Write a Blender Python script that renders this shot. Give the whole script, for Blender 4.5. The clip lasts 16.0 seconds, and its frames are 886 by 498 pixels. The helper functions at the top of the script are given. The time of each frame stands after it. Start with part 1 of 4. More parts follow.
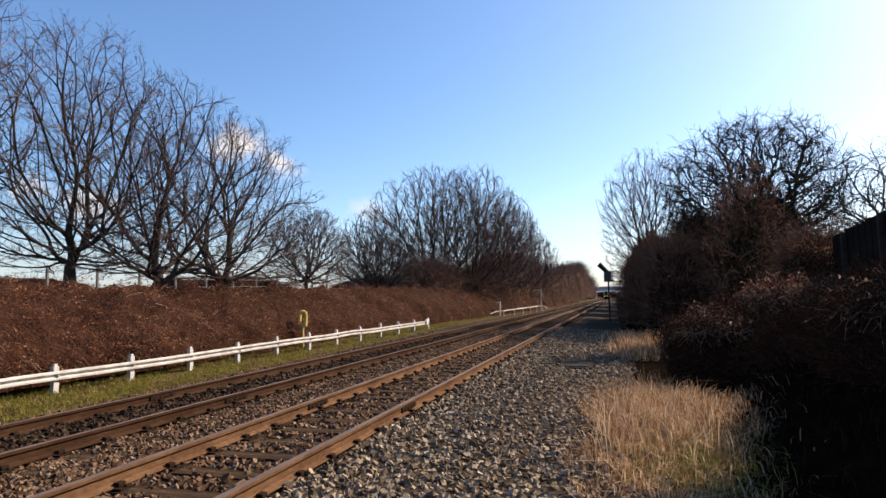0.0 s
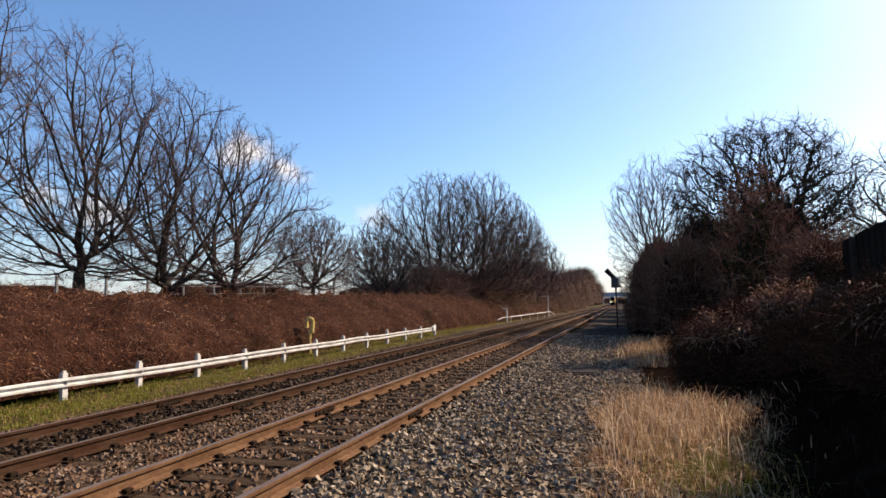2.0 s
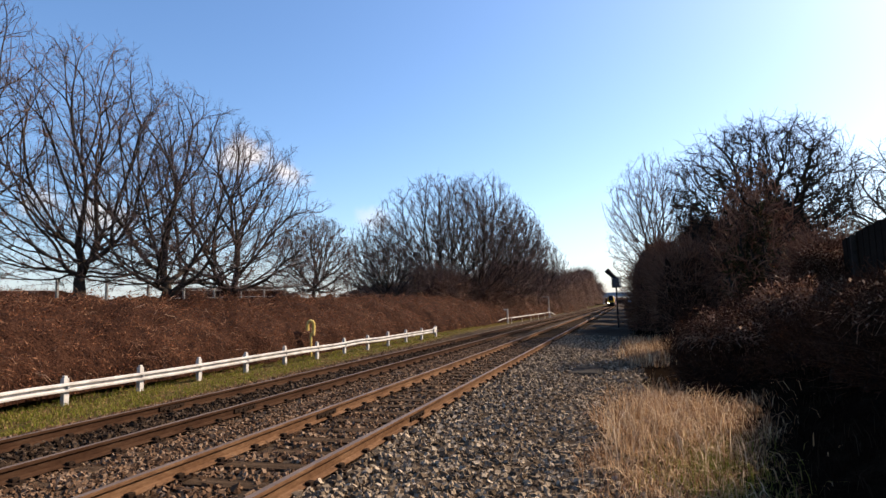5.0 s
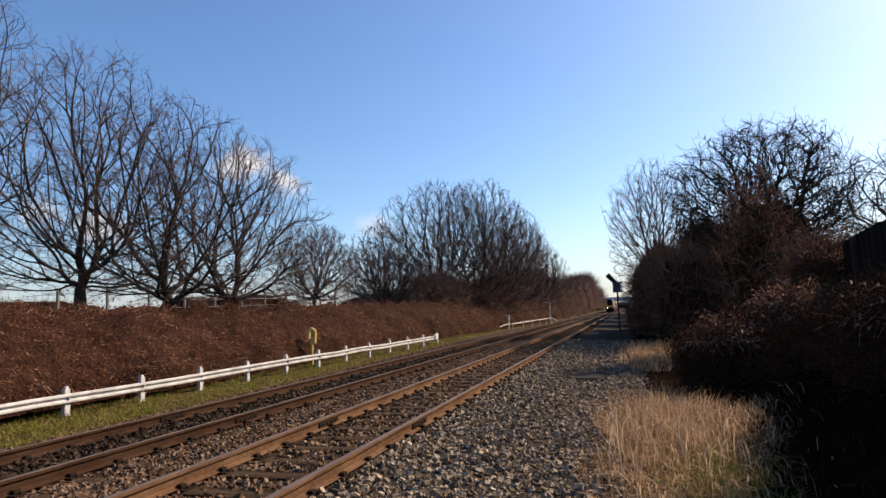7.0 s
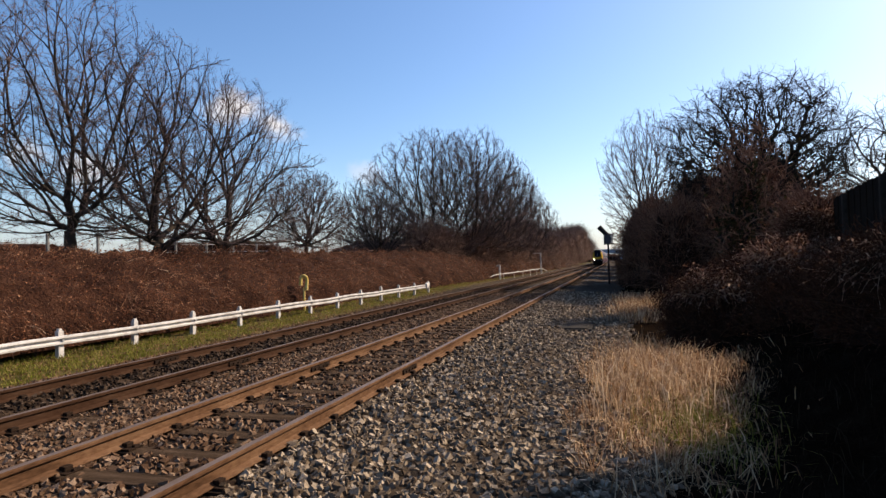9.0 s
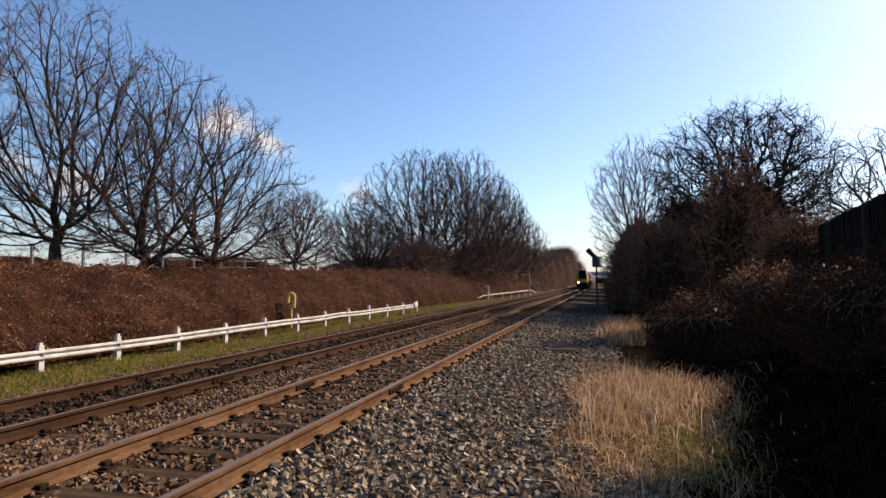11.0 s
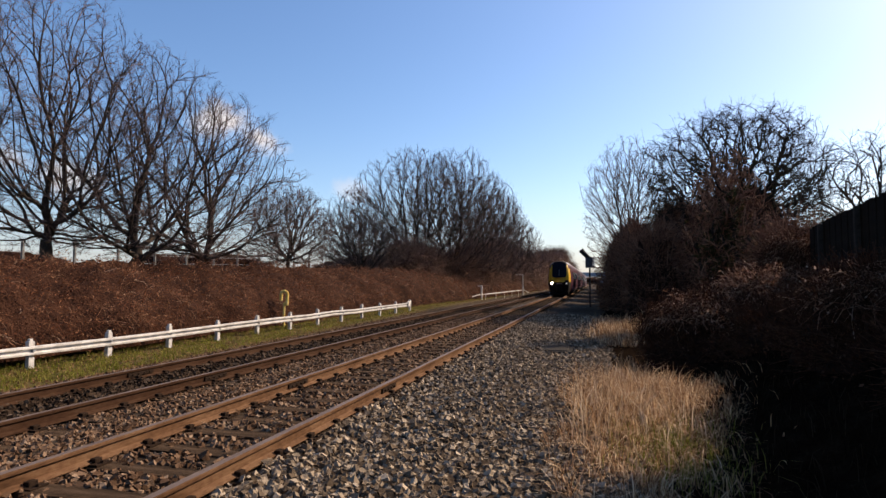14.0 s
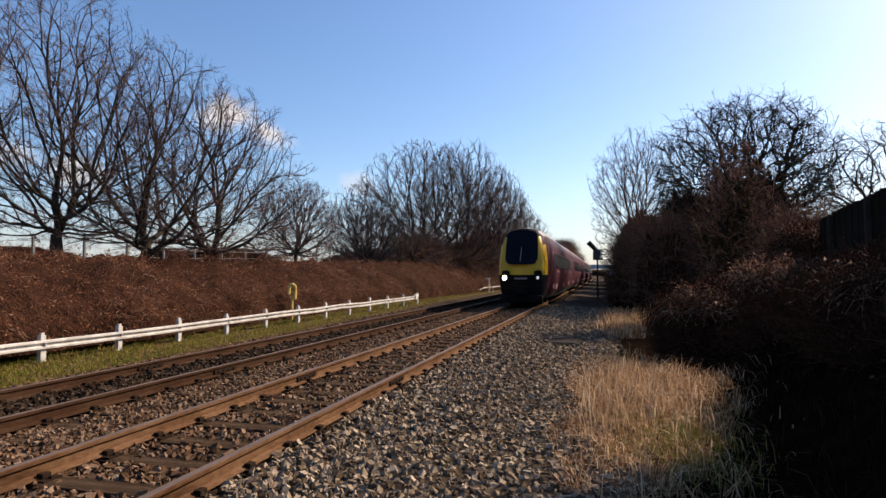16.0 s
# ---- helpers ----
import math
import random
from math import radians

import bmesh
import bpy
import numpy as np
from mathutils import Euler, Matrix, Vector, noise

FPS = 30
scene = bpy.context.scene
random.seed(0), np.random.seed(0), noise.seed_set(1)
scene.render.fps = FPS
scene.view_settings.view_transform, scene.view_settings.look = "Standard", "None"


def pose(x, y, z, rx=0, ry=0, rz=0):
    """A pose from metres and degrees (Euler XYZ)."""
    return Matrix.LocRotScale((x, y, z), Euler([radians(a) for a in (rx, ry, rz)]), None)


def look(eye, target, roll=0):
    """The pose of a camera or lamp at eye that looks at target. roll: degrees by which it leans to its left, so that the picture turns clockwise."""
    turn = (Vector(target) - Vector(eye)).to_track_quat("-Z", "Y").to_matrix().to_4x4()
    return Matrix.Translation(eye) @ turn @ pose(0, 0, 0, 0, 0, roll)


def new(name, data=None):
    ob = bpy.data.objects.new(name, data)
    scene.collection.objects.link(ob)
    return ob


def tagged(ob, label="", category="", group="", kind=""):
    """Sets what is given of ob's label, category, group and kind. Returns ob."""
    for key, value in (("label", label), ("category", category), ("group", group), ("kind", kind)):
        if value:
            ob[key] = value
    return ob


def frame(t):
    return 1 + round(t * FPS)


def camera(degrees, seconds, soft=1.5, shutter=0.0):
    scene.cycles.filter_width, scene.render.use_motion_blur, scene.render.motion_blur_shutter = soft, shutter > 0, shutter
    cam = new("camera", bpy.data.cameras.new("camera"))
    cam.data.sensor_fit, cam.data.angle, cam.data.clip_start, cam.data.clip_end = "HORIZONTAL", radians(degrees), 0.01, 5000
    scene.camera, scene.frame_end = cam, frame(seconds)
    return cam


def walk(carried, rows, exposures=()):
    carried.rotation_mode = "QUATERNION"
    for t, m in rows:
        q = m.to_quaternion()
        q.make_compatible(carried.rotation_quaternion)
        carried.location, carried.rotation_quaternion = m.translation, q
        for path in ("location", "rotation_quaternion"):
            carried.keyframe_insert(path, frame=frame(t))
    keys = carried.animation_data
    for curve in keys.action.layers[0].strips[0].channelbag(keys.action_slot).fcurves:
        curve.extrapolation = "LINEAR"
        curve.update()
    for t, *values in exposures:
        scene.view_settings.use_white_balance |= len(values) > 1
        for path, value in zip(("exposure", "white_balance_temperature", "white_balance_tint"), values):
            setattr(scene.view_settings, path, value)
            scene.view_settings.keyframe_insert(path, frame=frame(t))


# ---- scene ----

# ---- camera and its way: a hand-held camera that stands beside the line ----
cam = camera(73.3, 16.0, soft=1.5)
EYE = (0.0, 0.0, 1.51)
TURNS = [
    (0.0, 16.01, 4.86, 1.20), (0.5, 16.24, 5.31, 1.27), (1.0, 16.38, 5.02, 1.33), (1.5, 16.56, 5.20, 1.34),
    (2.0, 16.66, 5.47, 1.32), (2.5, 16.80, 5.47, 1.34), (3.0, 16.97, 5.79, 1.35), (5.3, 16.55, 5.53, 2.03),
    (5.5, 15.22, 2.73, 1.94), (5.6, 14.57, 0.30, 2.07), (5.8, 14.30, 0.30, 2.34), (6.0, 14.49, 3.02, 2.60),
    (6.2, 14.45, 4.70, 2.52), (6.4, 16.00, 8.40, 2.43), (6.5, 16.65, 10.83, 2.39), (6.7, 16.75, 12.00, 2.40),
    (6.9, 17.30, 10.20, 2.41), (7.0, 16.83, 6.26, 2.42), (7.1, 15.76, 2.43, 2.05), (7.3, 15.50, 5.60, 2.04),
    (7.5, 15.57, 2.88, 2.04), (7.7, 15.30, 2.70, 1.99), (8.0, 16.39, 6.58, 1.92), (8.3, 16.00, 6.80, 1.99),
    (8.5, 17.17, 7.39, 2.04), (8.8, 15.70, 3.40, 1.72), (9.0, 16.02, 1.36, 1.50), (9.2, 15.20, -0.40, 1.26),
    (9.5, 15.12, 1.84, 0.91), (9.7, 15.33, 2.76, 0.75), (11.8, 14.75, 3.74, 0.36), (12.0, 15.20, 7.02, 0.05),
    (12.2, 14.70, 5.90, -0.06), (12.5, 14.36, 3.46, -0.23), (13.0, 14.26, 3.02, -0.12), (13.5, 14.33, 3.36, 0.00),
    (14.0, 14.31, 3.17, -0.01), (14.5, 14.16, 2.71, 0.06), (15.0, 14.12, 2.36, 0.26), (15.5, 14.57, 2.30, 0.20),
    (16.0, 15.01, 2.49, 0.24)]
walk(cam, [(t, pose(*EYE, 90 + pitch, roll, yaw)) for t, yaw, pitch, roll in TURNS],
     exposures=[(0.0, 1.08, 7200, 15), (5.3, 1.12, 7200, 15), (6.0, 1.25, 7300, 15), (6.5, 1.08, 7150, 15), (7.0, 0.88, 7100, 15), (7.5, 0.97, 7200, 15), (8.5, 1.0, 7200, 15),
                (9.0, 0.92, 7200, 15), (9.7, 1.08, 7350, 16), (12.0, 0.84, 7350, 17), (16.0, 0.9, 7400, 17)])

# ---- daylight ----
SUN_AZ, SUN_EL = 46.0, 36.0          # degrees right of the line's direction, degrees above the horizon
CLOUDS = [((-0.55, 0.797, 0.248), 0.052, 0.85), ((-0.512, 0.828, 0.227), 0.04, 0.9), ((-0.72, 0.678, 0.148), 0.045, 0.7), ((-0.763, 0.625, 0.168), 0.04, 0.6), ((-0.389, 0.909, 0.151), 0.035, 0.35)]
world = bpy.data.worlds.new("world")
scene.world = world
world.use_nodes = True
wn, wl = world.node_tree.nodes, world.node_tree.links
sky = wn.new("ShaderNodeTexSky")
sky.sky_type, sky.sun_disc = "NISHITA", False
sky.sun_elevation, sky.sun_rotation = radians(SUN_EL), radians(SUN_AZ)
sky.air_density, sky.dust_density, sky.ozone_density = 1.0, 0.9, 5.0
# a few small white clouds low over the field
coord = wn.new("ShaderNodeTexCoord")
puff = wn.new("ShaderNodeTexNoise")
puff.inputs["Scale"].default_value, puff.inputs["Detail"].default_value, puff.inputs["Roughness"].default_value = 11.0, 6.0, 0.62
wl.new(coord.outputs["Generated"], puff.inputs["Vector"])
sky_colour = sky.outputs[0]
for place, size, dense in CLOUDS:
    gap = wn.new("ShaderNodeVectorMath")
    gap.operation = "SUBTRACT"
    gap.inputs[1].default_value = place
    wl.new(coord.outputs["Generated"], gap.inputs[0])
    flat = wn.new("ShaderNodeVectorMath")
    flat.operation = "MULTIPLY"
    flat.inputs[1].default_value = (1 / size, 1 / size, 1.7 / size)
    wl.new(gap.outputs[0], flat.inputs[0])
    span = wn.new("ShaderNodeVectorMath")
    span.operation = "LENGTH"
    wl.new(flat.outputs[0], span.inputs[0])
    edge = wn.new("ShaderNodeMath")
    edge.operation = "MULTIPLY_ADD"
    edge.inputs[1].default_value = 3.4
    wl.new(puff.outputs[0], edge.inputs[0])
    inv = wn.new("ShaderNodeMath")
    inv.operation = "MULTIPLY"
    inv.inputs[1].default_value = -1.0
    wl.new(span.outputs["Value"], inv.inputs[0])
    wl.new(inv.outputs[0], edge.inputs[2])
    mask = wn.new("ShaderNodeMapRange")
    mask.interpolation_type = "SMOOTHSTEP"
    mask.inputs["From Min"].default_value, mask.inputs["From Max"].default_value = 0.6, 1.5
    mask.inputs["To Max"].default_value = dense
    wl.new(edge.outputs[0], mask.inputs["Value"])
    blend = wn.new("ShaderNodeMix")
    blend.data_type = "RGBA"
    wl.new(mask.outputs[0], blend.inputs[0])
    wl.new(sky_colour, blend.inputs[6])
    blend.inputs[7].default_value = (4.6, 4.5, 4.5, 1)
    sky_colour = blend.outputs[2]
deep = wn.new("ShaderNodeHueSaturation")
deep.inputs["Saturation"].default_value = 1.12
wl.new(sky_colour, deep.inputs["Color"])
# pale blue haze along the horizon
height = wn.new("ShaderNodeSeparateXYZ")
wl.new(coord.outputs["Generated"], height.inputs[0])
band = wn.new("ShaderNodeMapRange")
band.interpolation_type = "SMOOTHSTEP"
band.inputs["From Min"].default_value, band.inputs["From Max"].default_value = 0.16, 0.0
band.inputs["To Max"].default_value = 0.5
wl.new(height.outputs["Z"], band.inputs["Value"])
hazy = wn.new("ShaderNodeMix")
hazy.data_type = "RGBA"
wl.new(band.outputs[0], hazy.inputs[0])
wl.new(deep.outputs[0], hazy.inputs[6])
hazy.inputs[7].default_value = (2.7, 3.1, 3.9, 1)
wl.new(hazy.outputs[2], wn["Background"].inputs[0])
wn["Background"].inputs[1].default_value = 0.108
sun = new("sun", bpy.data.lights.new("sun", "SUN"))
sun.data.energy, sun.data.angle, sun.data.color = 4.6, radians(0.6), (1.0, 0.87, 0.7)
SUN_DIR = Vector((math.sin(radians(SUN_AZ)) * math.cos(radians(SUN_EL)),
                  math.cos(radians(SUN_AZ)) * math.cos(radians(SUN_EL)), math.sin(radians(SUN_EL))))
sun.matrix_world = look(SUN_DIR * 300, (0, 0, 0))


# ---- materials ----
def mat(name, cols, scale=8.0, rough=0.85, bump=0.3, metal=0.0, island=0.0, fine=6.0, spec=0.04, stretch=(1, 1, 1), dist=0.02, thin=0.0):
    """cols: dark to light stops; noise at two scales, and a share of chance per island or object."""
    m = bpy.data.materials.new(name)
    m.use_nodes = True
    n, l = m.node_tree.nodes, m.node_tree.links
    b = n["Principled BSDF"]
    tc = n.new("ShaderNodeTexCoord")
    mp = n.new("ShaderNodeMapping")
    mp.inputs["Scale"].default_value = stretch
    l.new(tc.outputs["Object"], mp.inputs[0])
    big, small = n.new("ShaderNodeTexNoise"), n.new("ShaderNodeTexNoise")
    big.inputs["Scale"].default_value, big.inputs["Detail"].default_value = scale, 5
    small.inputs["Scale"].default_value, small.inputs["Detail"].default_value = scale * fine, 4
    for t in (big, small):
        l.new(mp.outputs[0], t.inputs["Vector"])
    mix = n.new("ShaderNodeMath")
    mix.operation = "MULTIPLY_ADD"
    mix.inputs[1].default_value = 0.6
    l.new(big.outputs[0], mix.inputs[0])
    half = n.new("ShaderNodeMath")
    half.operation = "MULTIPLY"
    half.inputs[1].default_value = 0.4
    l.new(small.outputs[0], half.inputs[0])
    l.new(half.outputs[0], mix.inputs[2])
    out = mix.outputs[0]
    if island:
        geo = n.new("ShaderNodeNewGeometry")
        mm = n.new("ShaderNodeMix")
        mm.inputs[0].default_value = island
        l.new(out, mm.inputs[2])
        l.new(geo.outputs["Random Per Island"], mm.inputs[3])
        out = mm.outputs[0]
    ramp = n.new("ShaderNodeValToRGB")
    e = ramp.color_ramp.elements
    lo, hi = (0.3, 0.7) if island < 0.5 else (0.08, 0.92)
    while len(e) < len(cols):
        e.new(0.5)
    for i, c in enumerate(cols):
        e[i].position = lo + (hi - lo) * i / (len(cols) - 1)
        e[i].color = (*c, 1)
    l.new(out, ramp.inputs[0])
    l.new(ramp.outputs[0], b.inputs["Base Color"])
    b.inputs["Roughness"].default_value, b.inputs["Metallic"].default_value = rough, metal
    b.inputs["Specular IOR Level"].default_value = spec
    if bump:
        bp = n.new("ShaderNodeBump")
        bp.inputs["Strength"].default_value, bp.inputs["Distance"].default_value = bump, dist
        l.new(small.outputs[0], bp.inputs["Height"])
        l.new(bp.outputs[0], b.inputs["Normal"])
    if thin:
        # light shines through thin dry blades and leaves
        tr, both = n.new("ShaderNodeBsdfTranslucent"), n.new("ShaderNodeMixShader")
        l.new(ramp.outputs[0], tr.inputs["Color"])
        both.inputs[0].default_value = thin
        l.new(b.outputs[0], both.inputs[1])
        l.new(tr.outputs[0], both.inputs[2])
        l.new(both.outputs[0], n["Material Output"].inputs["Surface"])
    return m


def glow(name, colour, strength):
    m = bpy.data.materials.new(name)
    m.use_nodes = True
    b = m.node_tree.nodes["Principled BSDF"]
    b.inputs["Base Color"].default_value = (*colour, 1)
    b.inputs["Emission Color"].default_value = (*colour, 1)
    b.inputs["Emission Strength"].default_value = strength
    return m


M_BALLAST = mat("ballast_bed", [(0.012, 0.008, 0.005), (0.034, 0.024, 0.017), (0.075, 0.06, 0.046)], 9, 0.95, 0.6, fine=5)
M_STONE = mat("stone", [(0.034, 0.024, 0.016), (0.112, 0.084, 0.06), (0.21, 0.165, 0.12), (0.38, 0.31, 0.235)], 14, 0.9, 0.4, island=0.7, spec=0.0)
M_STONE_BROWN = mat("rusty_stone", [(0.03, 0.016, 0.009), (0.08, 0.046, 0.028), (0.14, 0.088, 0.057), (0.23, 0.165, 0.118)], 14, 0.92, 0.4, island=0.7)
M_STONE_OILY = mat("oily_stone", [(0.01, 0.006, 0.004), (0.024, 0.015, 0.01), (0.045, 0.03, 0.02), (0.085, 0.062, 0.046)], 14, 0.92, 0.4, island=0.75)
# soil taken near black: the bank's shade is put into its colour
M_SHADED_SOIL = mat("shaded_soil", [(0.003, 0.0018, 0.0012), (0.007, 0.0045, 0.003), (0.014, 0.0095, 0.006)], 3, 0.95, 0.6, spec=0.0)
M_TURF = mat("turf", [(0.025, 0.022, 0.007), (0.06, 0.05, 0.016), (0.11, 0.078, 0.034)], 2.5, 0.95, 0.6)
M_GRASS = mat("grass_blade", [(0.06, 0.078, 0.008), (0.12, 0.13, 0.018), (0.2, 0.175, 0.04), (0.32, 0.25, 0.11)], 1.2, 0.7, 0, island=0.6, thin=0.35)
M_STRAW = mat("dry_grass", [(0.07, 0.03, 0.016), (0.22, 0.118, 0.062), (0.42, 0.265, 0.15), (0.72, 0.56, 0.37)], 1.5, 0.7, 0, island=0.75, thin=0.35)
M_BLEACHED = mat("bleached_stalk", [(0.2, 0.12, 0.07), (0.45, 0.31, 0.19), (0.75, 0.6, 0.42)], 1.5, 0.7, 0, island=0.75, thin=0.35)
M_CANE = mat("bramble_cane", [(0.045, 0.017, 0.009), (0.11, 0.043, 0.023), (0.175, 0.08, 0.046), (0.25, 0.14, 0.085)], 0.5, 0.75, 0, island=0.4, fine=4)
M_DEADLEAF = mat("dead_leaf", [(0.045, 0.018, 0.011), (0.11, 0.042, 0.023), (0.19, 0.084, 0.047), (0.29, 0.165, 0.1)], 0.5, 0.8, 0, island=0.4, fine=4, thin=0.3)
M_DARKCANE = mat("hedge_twig", [(0.045, 0.019, 0.012), (0.12, 0.052, 0.033), (0.2, 0.1, 0.065), (0.3, 0.18, 0.12)], 1.5, 0.8, 0, island=0.65)
# heap's body canes, darkened to paint its shaded face
M_SHADECANE = mat("shaded_bramble_cane", [(0.014, 0.006, 0.004), (0.036, 0.016, 0.01), (0.062, 0.03, 0.019), (0.1, 0.056, 0.036)], 1.5, 0.8, 0, island=0.65, spec=0.0)
M_DRYCANE = mat("dry_cane", [(0.09, 0.043, 0.026), (0.24, 0.135, 0.088), (0.4, 0.27, 0.19), (0.62, 0.48, 0.37)], 1.5, 0.75, 0, island=0.65, thin=0.3)
# heap's top canes, lightened to paint the sunlit crest
M_SUNCANE = mat("sunlit_cane", [(0.08, 0.032, 0.021), (0.2, 0.1, 0.066), (0.34, 0.215, 0.155), (0.68, 0.54, 0.43)], 1.5, 0.7, 0, island=0.6, thin=0.45)
M_DARKLEAF = mat("hedge_leaf", [(0.025, 0.012, 0.008), (0.07, 0.034, 0.022), (0.12, 0.062, 0.041), (0.19, 0.112, 0.077)], 1.0, 0.8, 0, island=0.6, thin=0.3)
# dead grass with the bank's shade painted into its near-black tones
M_SHADED_STALK = mat("shaded_dead_stalk", [(0.004, 0.002, 0.0015), (0.009, 0.005, 0.003), (0.017, 0.01, 0.006), (0.05, 0.034, 0.021)], 1.5, 0.8, 0, island=0.7, spec=0.0)
M_FALLEN = mat("fallen_leaf", [(0.07, 0.035, 0.018), (0.17, 0.1, 0.05), (0.3, 0.2, 0.11)], 1.0, 0.8, 0, island=0.7, thin=0.3)
# thicket and scrub hearts: dark colour stands for shade between the inner twigs
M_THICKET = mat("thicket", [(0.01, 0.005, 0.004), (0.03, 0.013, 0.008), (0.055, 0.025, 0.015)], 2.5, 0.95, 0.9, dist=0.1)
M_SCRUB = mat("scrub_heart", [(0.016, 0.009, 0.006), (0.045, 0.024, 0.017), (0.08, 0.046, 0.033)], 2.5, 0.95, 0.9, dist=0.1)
M_SCRUBTWIG = mat("scrub_twig", [(0.06, 0.034, 0.024), (0.13, 0.076, 0.055), (0.21, 0.132, 0.098), (0.32, 0.22, 0.17)], 0.4, 0.8, 0, island=0.5)
M_SHADE_THICKET = mat("shade_thicket", [(0.008, 0.004, 0.003), (0.022, 0.011, 0.007), (0.045, 0.021, 0.013)], 2.5, 0.95, 0.9, dist=0.1)
M_IVY = mat("ivy_leaf", [(0.012, 0.012, 0.006), (0.03, 0.028, 0.012), (0.055, 0.045, 0.022)], 2, 0.85, 0, island=0.6, thin=0.2)
M_BARK = mat("bark", [(0.018, 0.014, 0.012), (0.042, 0.033, 0.027), (0.078, 0.063, 0.051)], 6, 0.9, 0.6, stretch=(1, 1, 0.25))
M_TWIG = mat("twig", [(0.05, 0.033, 0.03), (0.1, 0.068, 0.06), (0.17, 0.12, 0.104)], 1.2, 0.85, 0, island=0.4)
M_DARKBARK = mat("dark_bark", [(0.01, 0.008, 0.006), (0.022, 0.018, 0.015), (0.04, 0.033, 0.028)], 6, 0.9, 0.5)
M_RAILSIDE = mat("rusty_rail", [(0.042, 0.021, 0.011), (0.1, 0.053, 0.029), (0.165, 0.098, 0.057)], 5, 0.75, 0.25, stretch=(1, 0.3, 1), fine=9)
M_RAILDARK = mat("dull_rail", [(0.018, 0.008, 0.0045), (0.038, 0.019, 0.011), (0.06, 0.034, 0.021)], 5, 0.85, 0.25, stretch=(1, 0.3, 1), fine=9)
M_RAILTOP = mat("worn_rail_head", [(0.08, 0.055, 0.042), (0.17, 0.13, 0.11)], 9, 0.6, 0.05, metal=0.3, spec=0.2, stretch=(1, 0.1, 1))
M_SLEEPER = mat("sleeper_wood", [(0.016, 0.01, 0.006), (0.042, 0.027, 0.017), (0.08, 0.053, 0.035)], 4, 0.92, 0.7, stretch=(0.4, 3, 1), fine=8)
M_CHAIR = mat("rail_chair_iron", [(0.011, 0.007, 0.005), (0.03, 0.018, 0.012)], 16, 0.8, 0.4)
M_WHITE = mat("galvanised_white", [(0.2, 0.185, 0.17), (0.42, 0.405, 0.385), (0.58, 0.57, 0.55)], 3.5, 0.6, 0.15, fine=9)
M_WHITEPAINT = mat("white_paint", [(0.4, 0.385, 0.36), (0.6, 0.585, 0.56)], 4, 0.6, 0.1)
M_YELLOWSIGN = mat("yellow_enamel", [(0.42, 0.27, 0.05), (0.62, 0.44, 0.13), (0.78, 0.63, 0.3)], 6, 0.55, 0.1)
M_BLACKMETAL = mat("black_painted_metal", [(0.012, 0.012, 0.013), (0.03, 0.03, 0.032)], 9, 0.55, 0.1)
M_BOX = mat("slate_painted_metal", [(0.05, 0.055, 0.065), (0.085, 0.092, 0.105)], 5, 0.6, 0.1)
M_GREYMETAL = mat("grey_metal", [(0.22, 0.23, 0.24), (0.36, 0.37, 0.38)], 5, 0.5, 0.1, metal=0.4)
M_FENCE = mat("weathered_fence_board", [(0.006, 0.004, 0.003), (0.014, 0.01, 0.007), (0.026, 0.018, 0.014)], 4, 0.95, 0.5, stretch=(1, 1, 0.2))
M_POST = mat("old_fence_post", [(0.015, 0.012, 0.01), (0.03, 0.025, 0.021), (0.046, 0.038, 0.033)], 5, 0.95, 0.4)
M_CONCRETE = mat("pale_concrete", [(0.1, 0.1, 0.1), (0.18, 0.18, 0.175)], 5, 0.9, 0.3)
# slab's grey lowered so that its colour carries the shade lying on it
M_SHADED_SLAB = mat("concrete", [(0.022, 0.02, 0.018), (0.04, 0.037, 0.034), (0.062, 0.058, 0.053)], 5, 0.9, 0.4, spec=0.0)
# bridge tone with the blue of distance haze mixed into its colour
M_BRICK = mat("bridge_hazy_blue_grey", [(0.250, 0.280, 0.330), (0.310, 0.340, 0.390)], 1.0, 0.8, 0.2)
M_TR_YELLOW = mat("train_yellow", [(0.5, 0.27, 0.01), (0.62, 0.36, 0.015)], 2.0, 0.4, 0.02, spec=0.3)
M_TR_MAROON = mat("train_maroon", [(0.03, 0.006, 0.013), (0.046, 0.01, 0.02)], 1.5, 0.5, 0.02, spec=0.08)
M_TR_PINK = mat("train_pale_swoosh", [(0.15, 0.075, 0.095), (0.2, 0.11, 0.13)], 1.5, 0.5, 0.02, spec=0.08)
M_TR_SILVER_HIGHLIGHT = mat("train_silver_highlight", [(0.24, 0.23, 0.24), (0.32, 0.31, 0.32)], 1.5, 0.5, 0.02, spec=0.15)
M_TR_BAND = mat("train_livery_grey", [(0.2, 0.13, 0.15), (0.27, 0.18, 0.2)], 1.5, 0.4, 0.02, spec=0.3)
M_TR_BLACK = mat("train_black", [(0.003, 0.003, 0.003), (0.008, 0.007, 0.007)], 3, 0.8, 0.1, spec=0.1)
M_TR_ROOF = mat("train_roof_grey", [(0.1, 0.1, 0.105), (0.16, 0.16, 0.17)], 2, 0.5, 0.05, spec=0.3)
M_TR_GLASS = mat("train_dark_glass", [(0.003, 0.004, 0.008), (0.006, 0.008, 0.013)], 1, 0.25, 0.0, spec=0.06)
M_LAMP_ON = glow("headlamp_lit", (1.0, 0.86, 0.6), 30.0)
M_LAMP_DIM = glow("headlamp_dim", (0.9, 0.95, 1.0), 0.22)


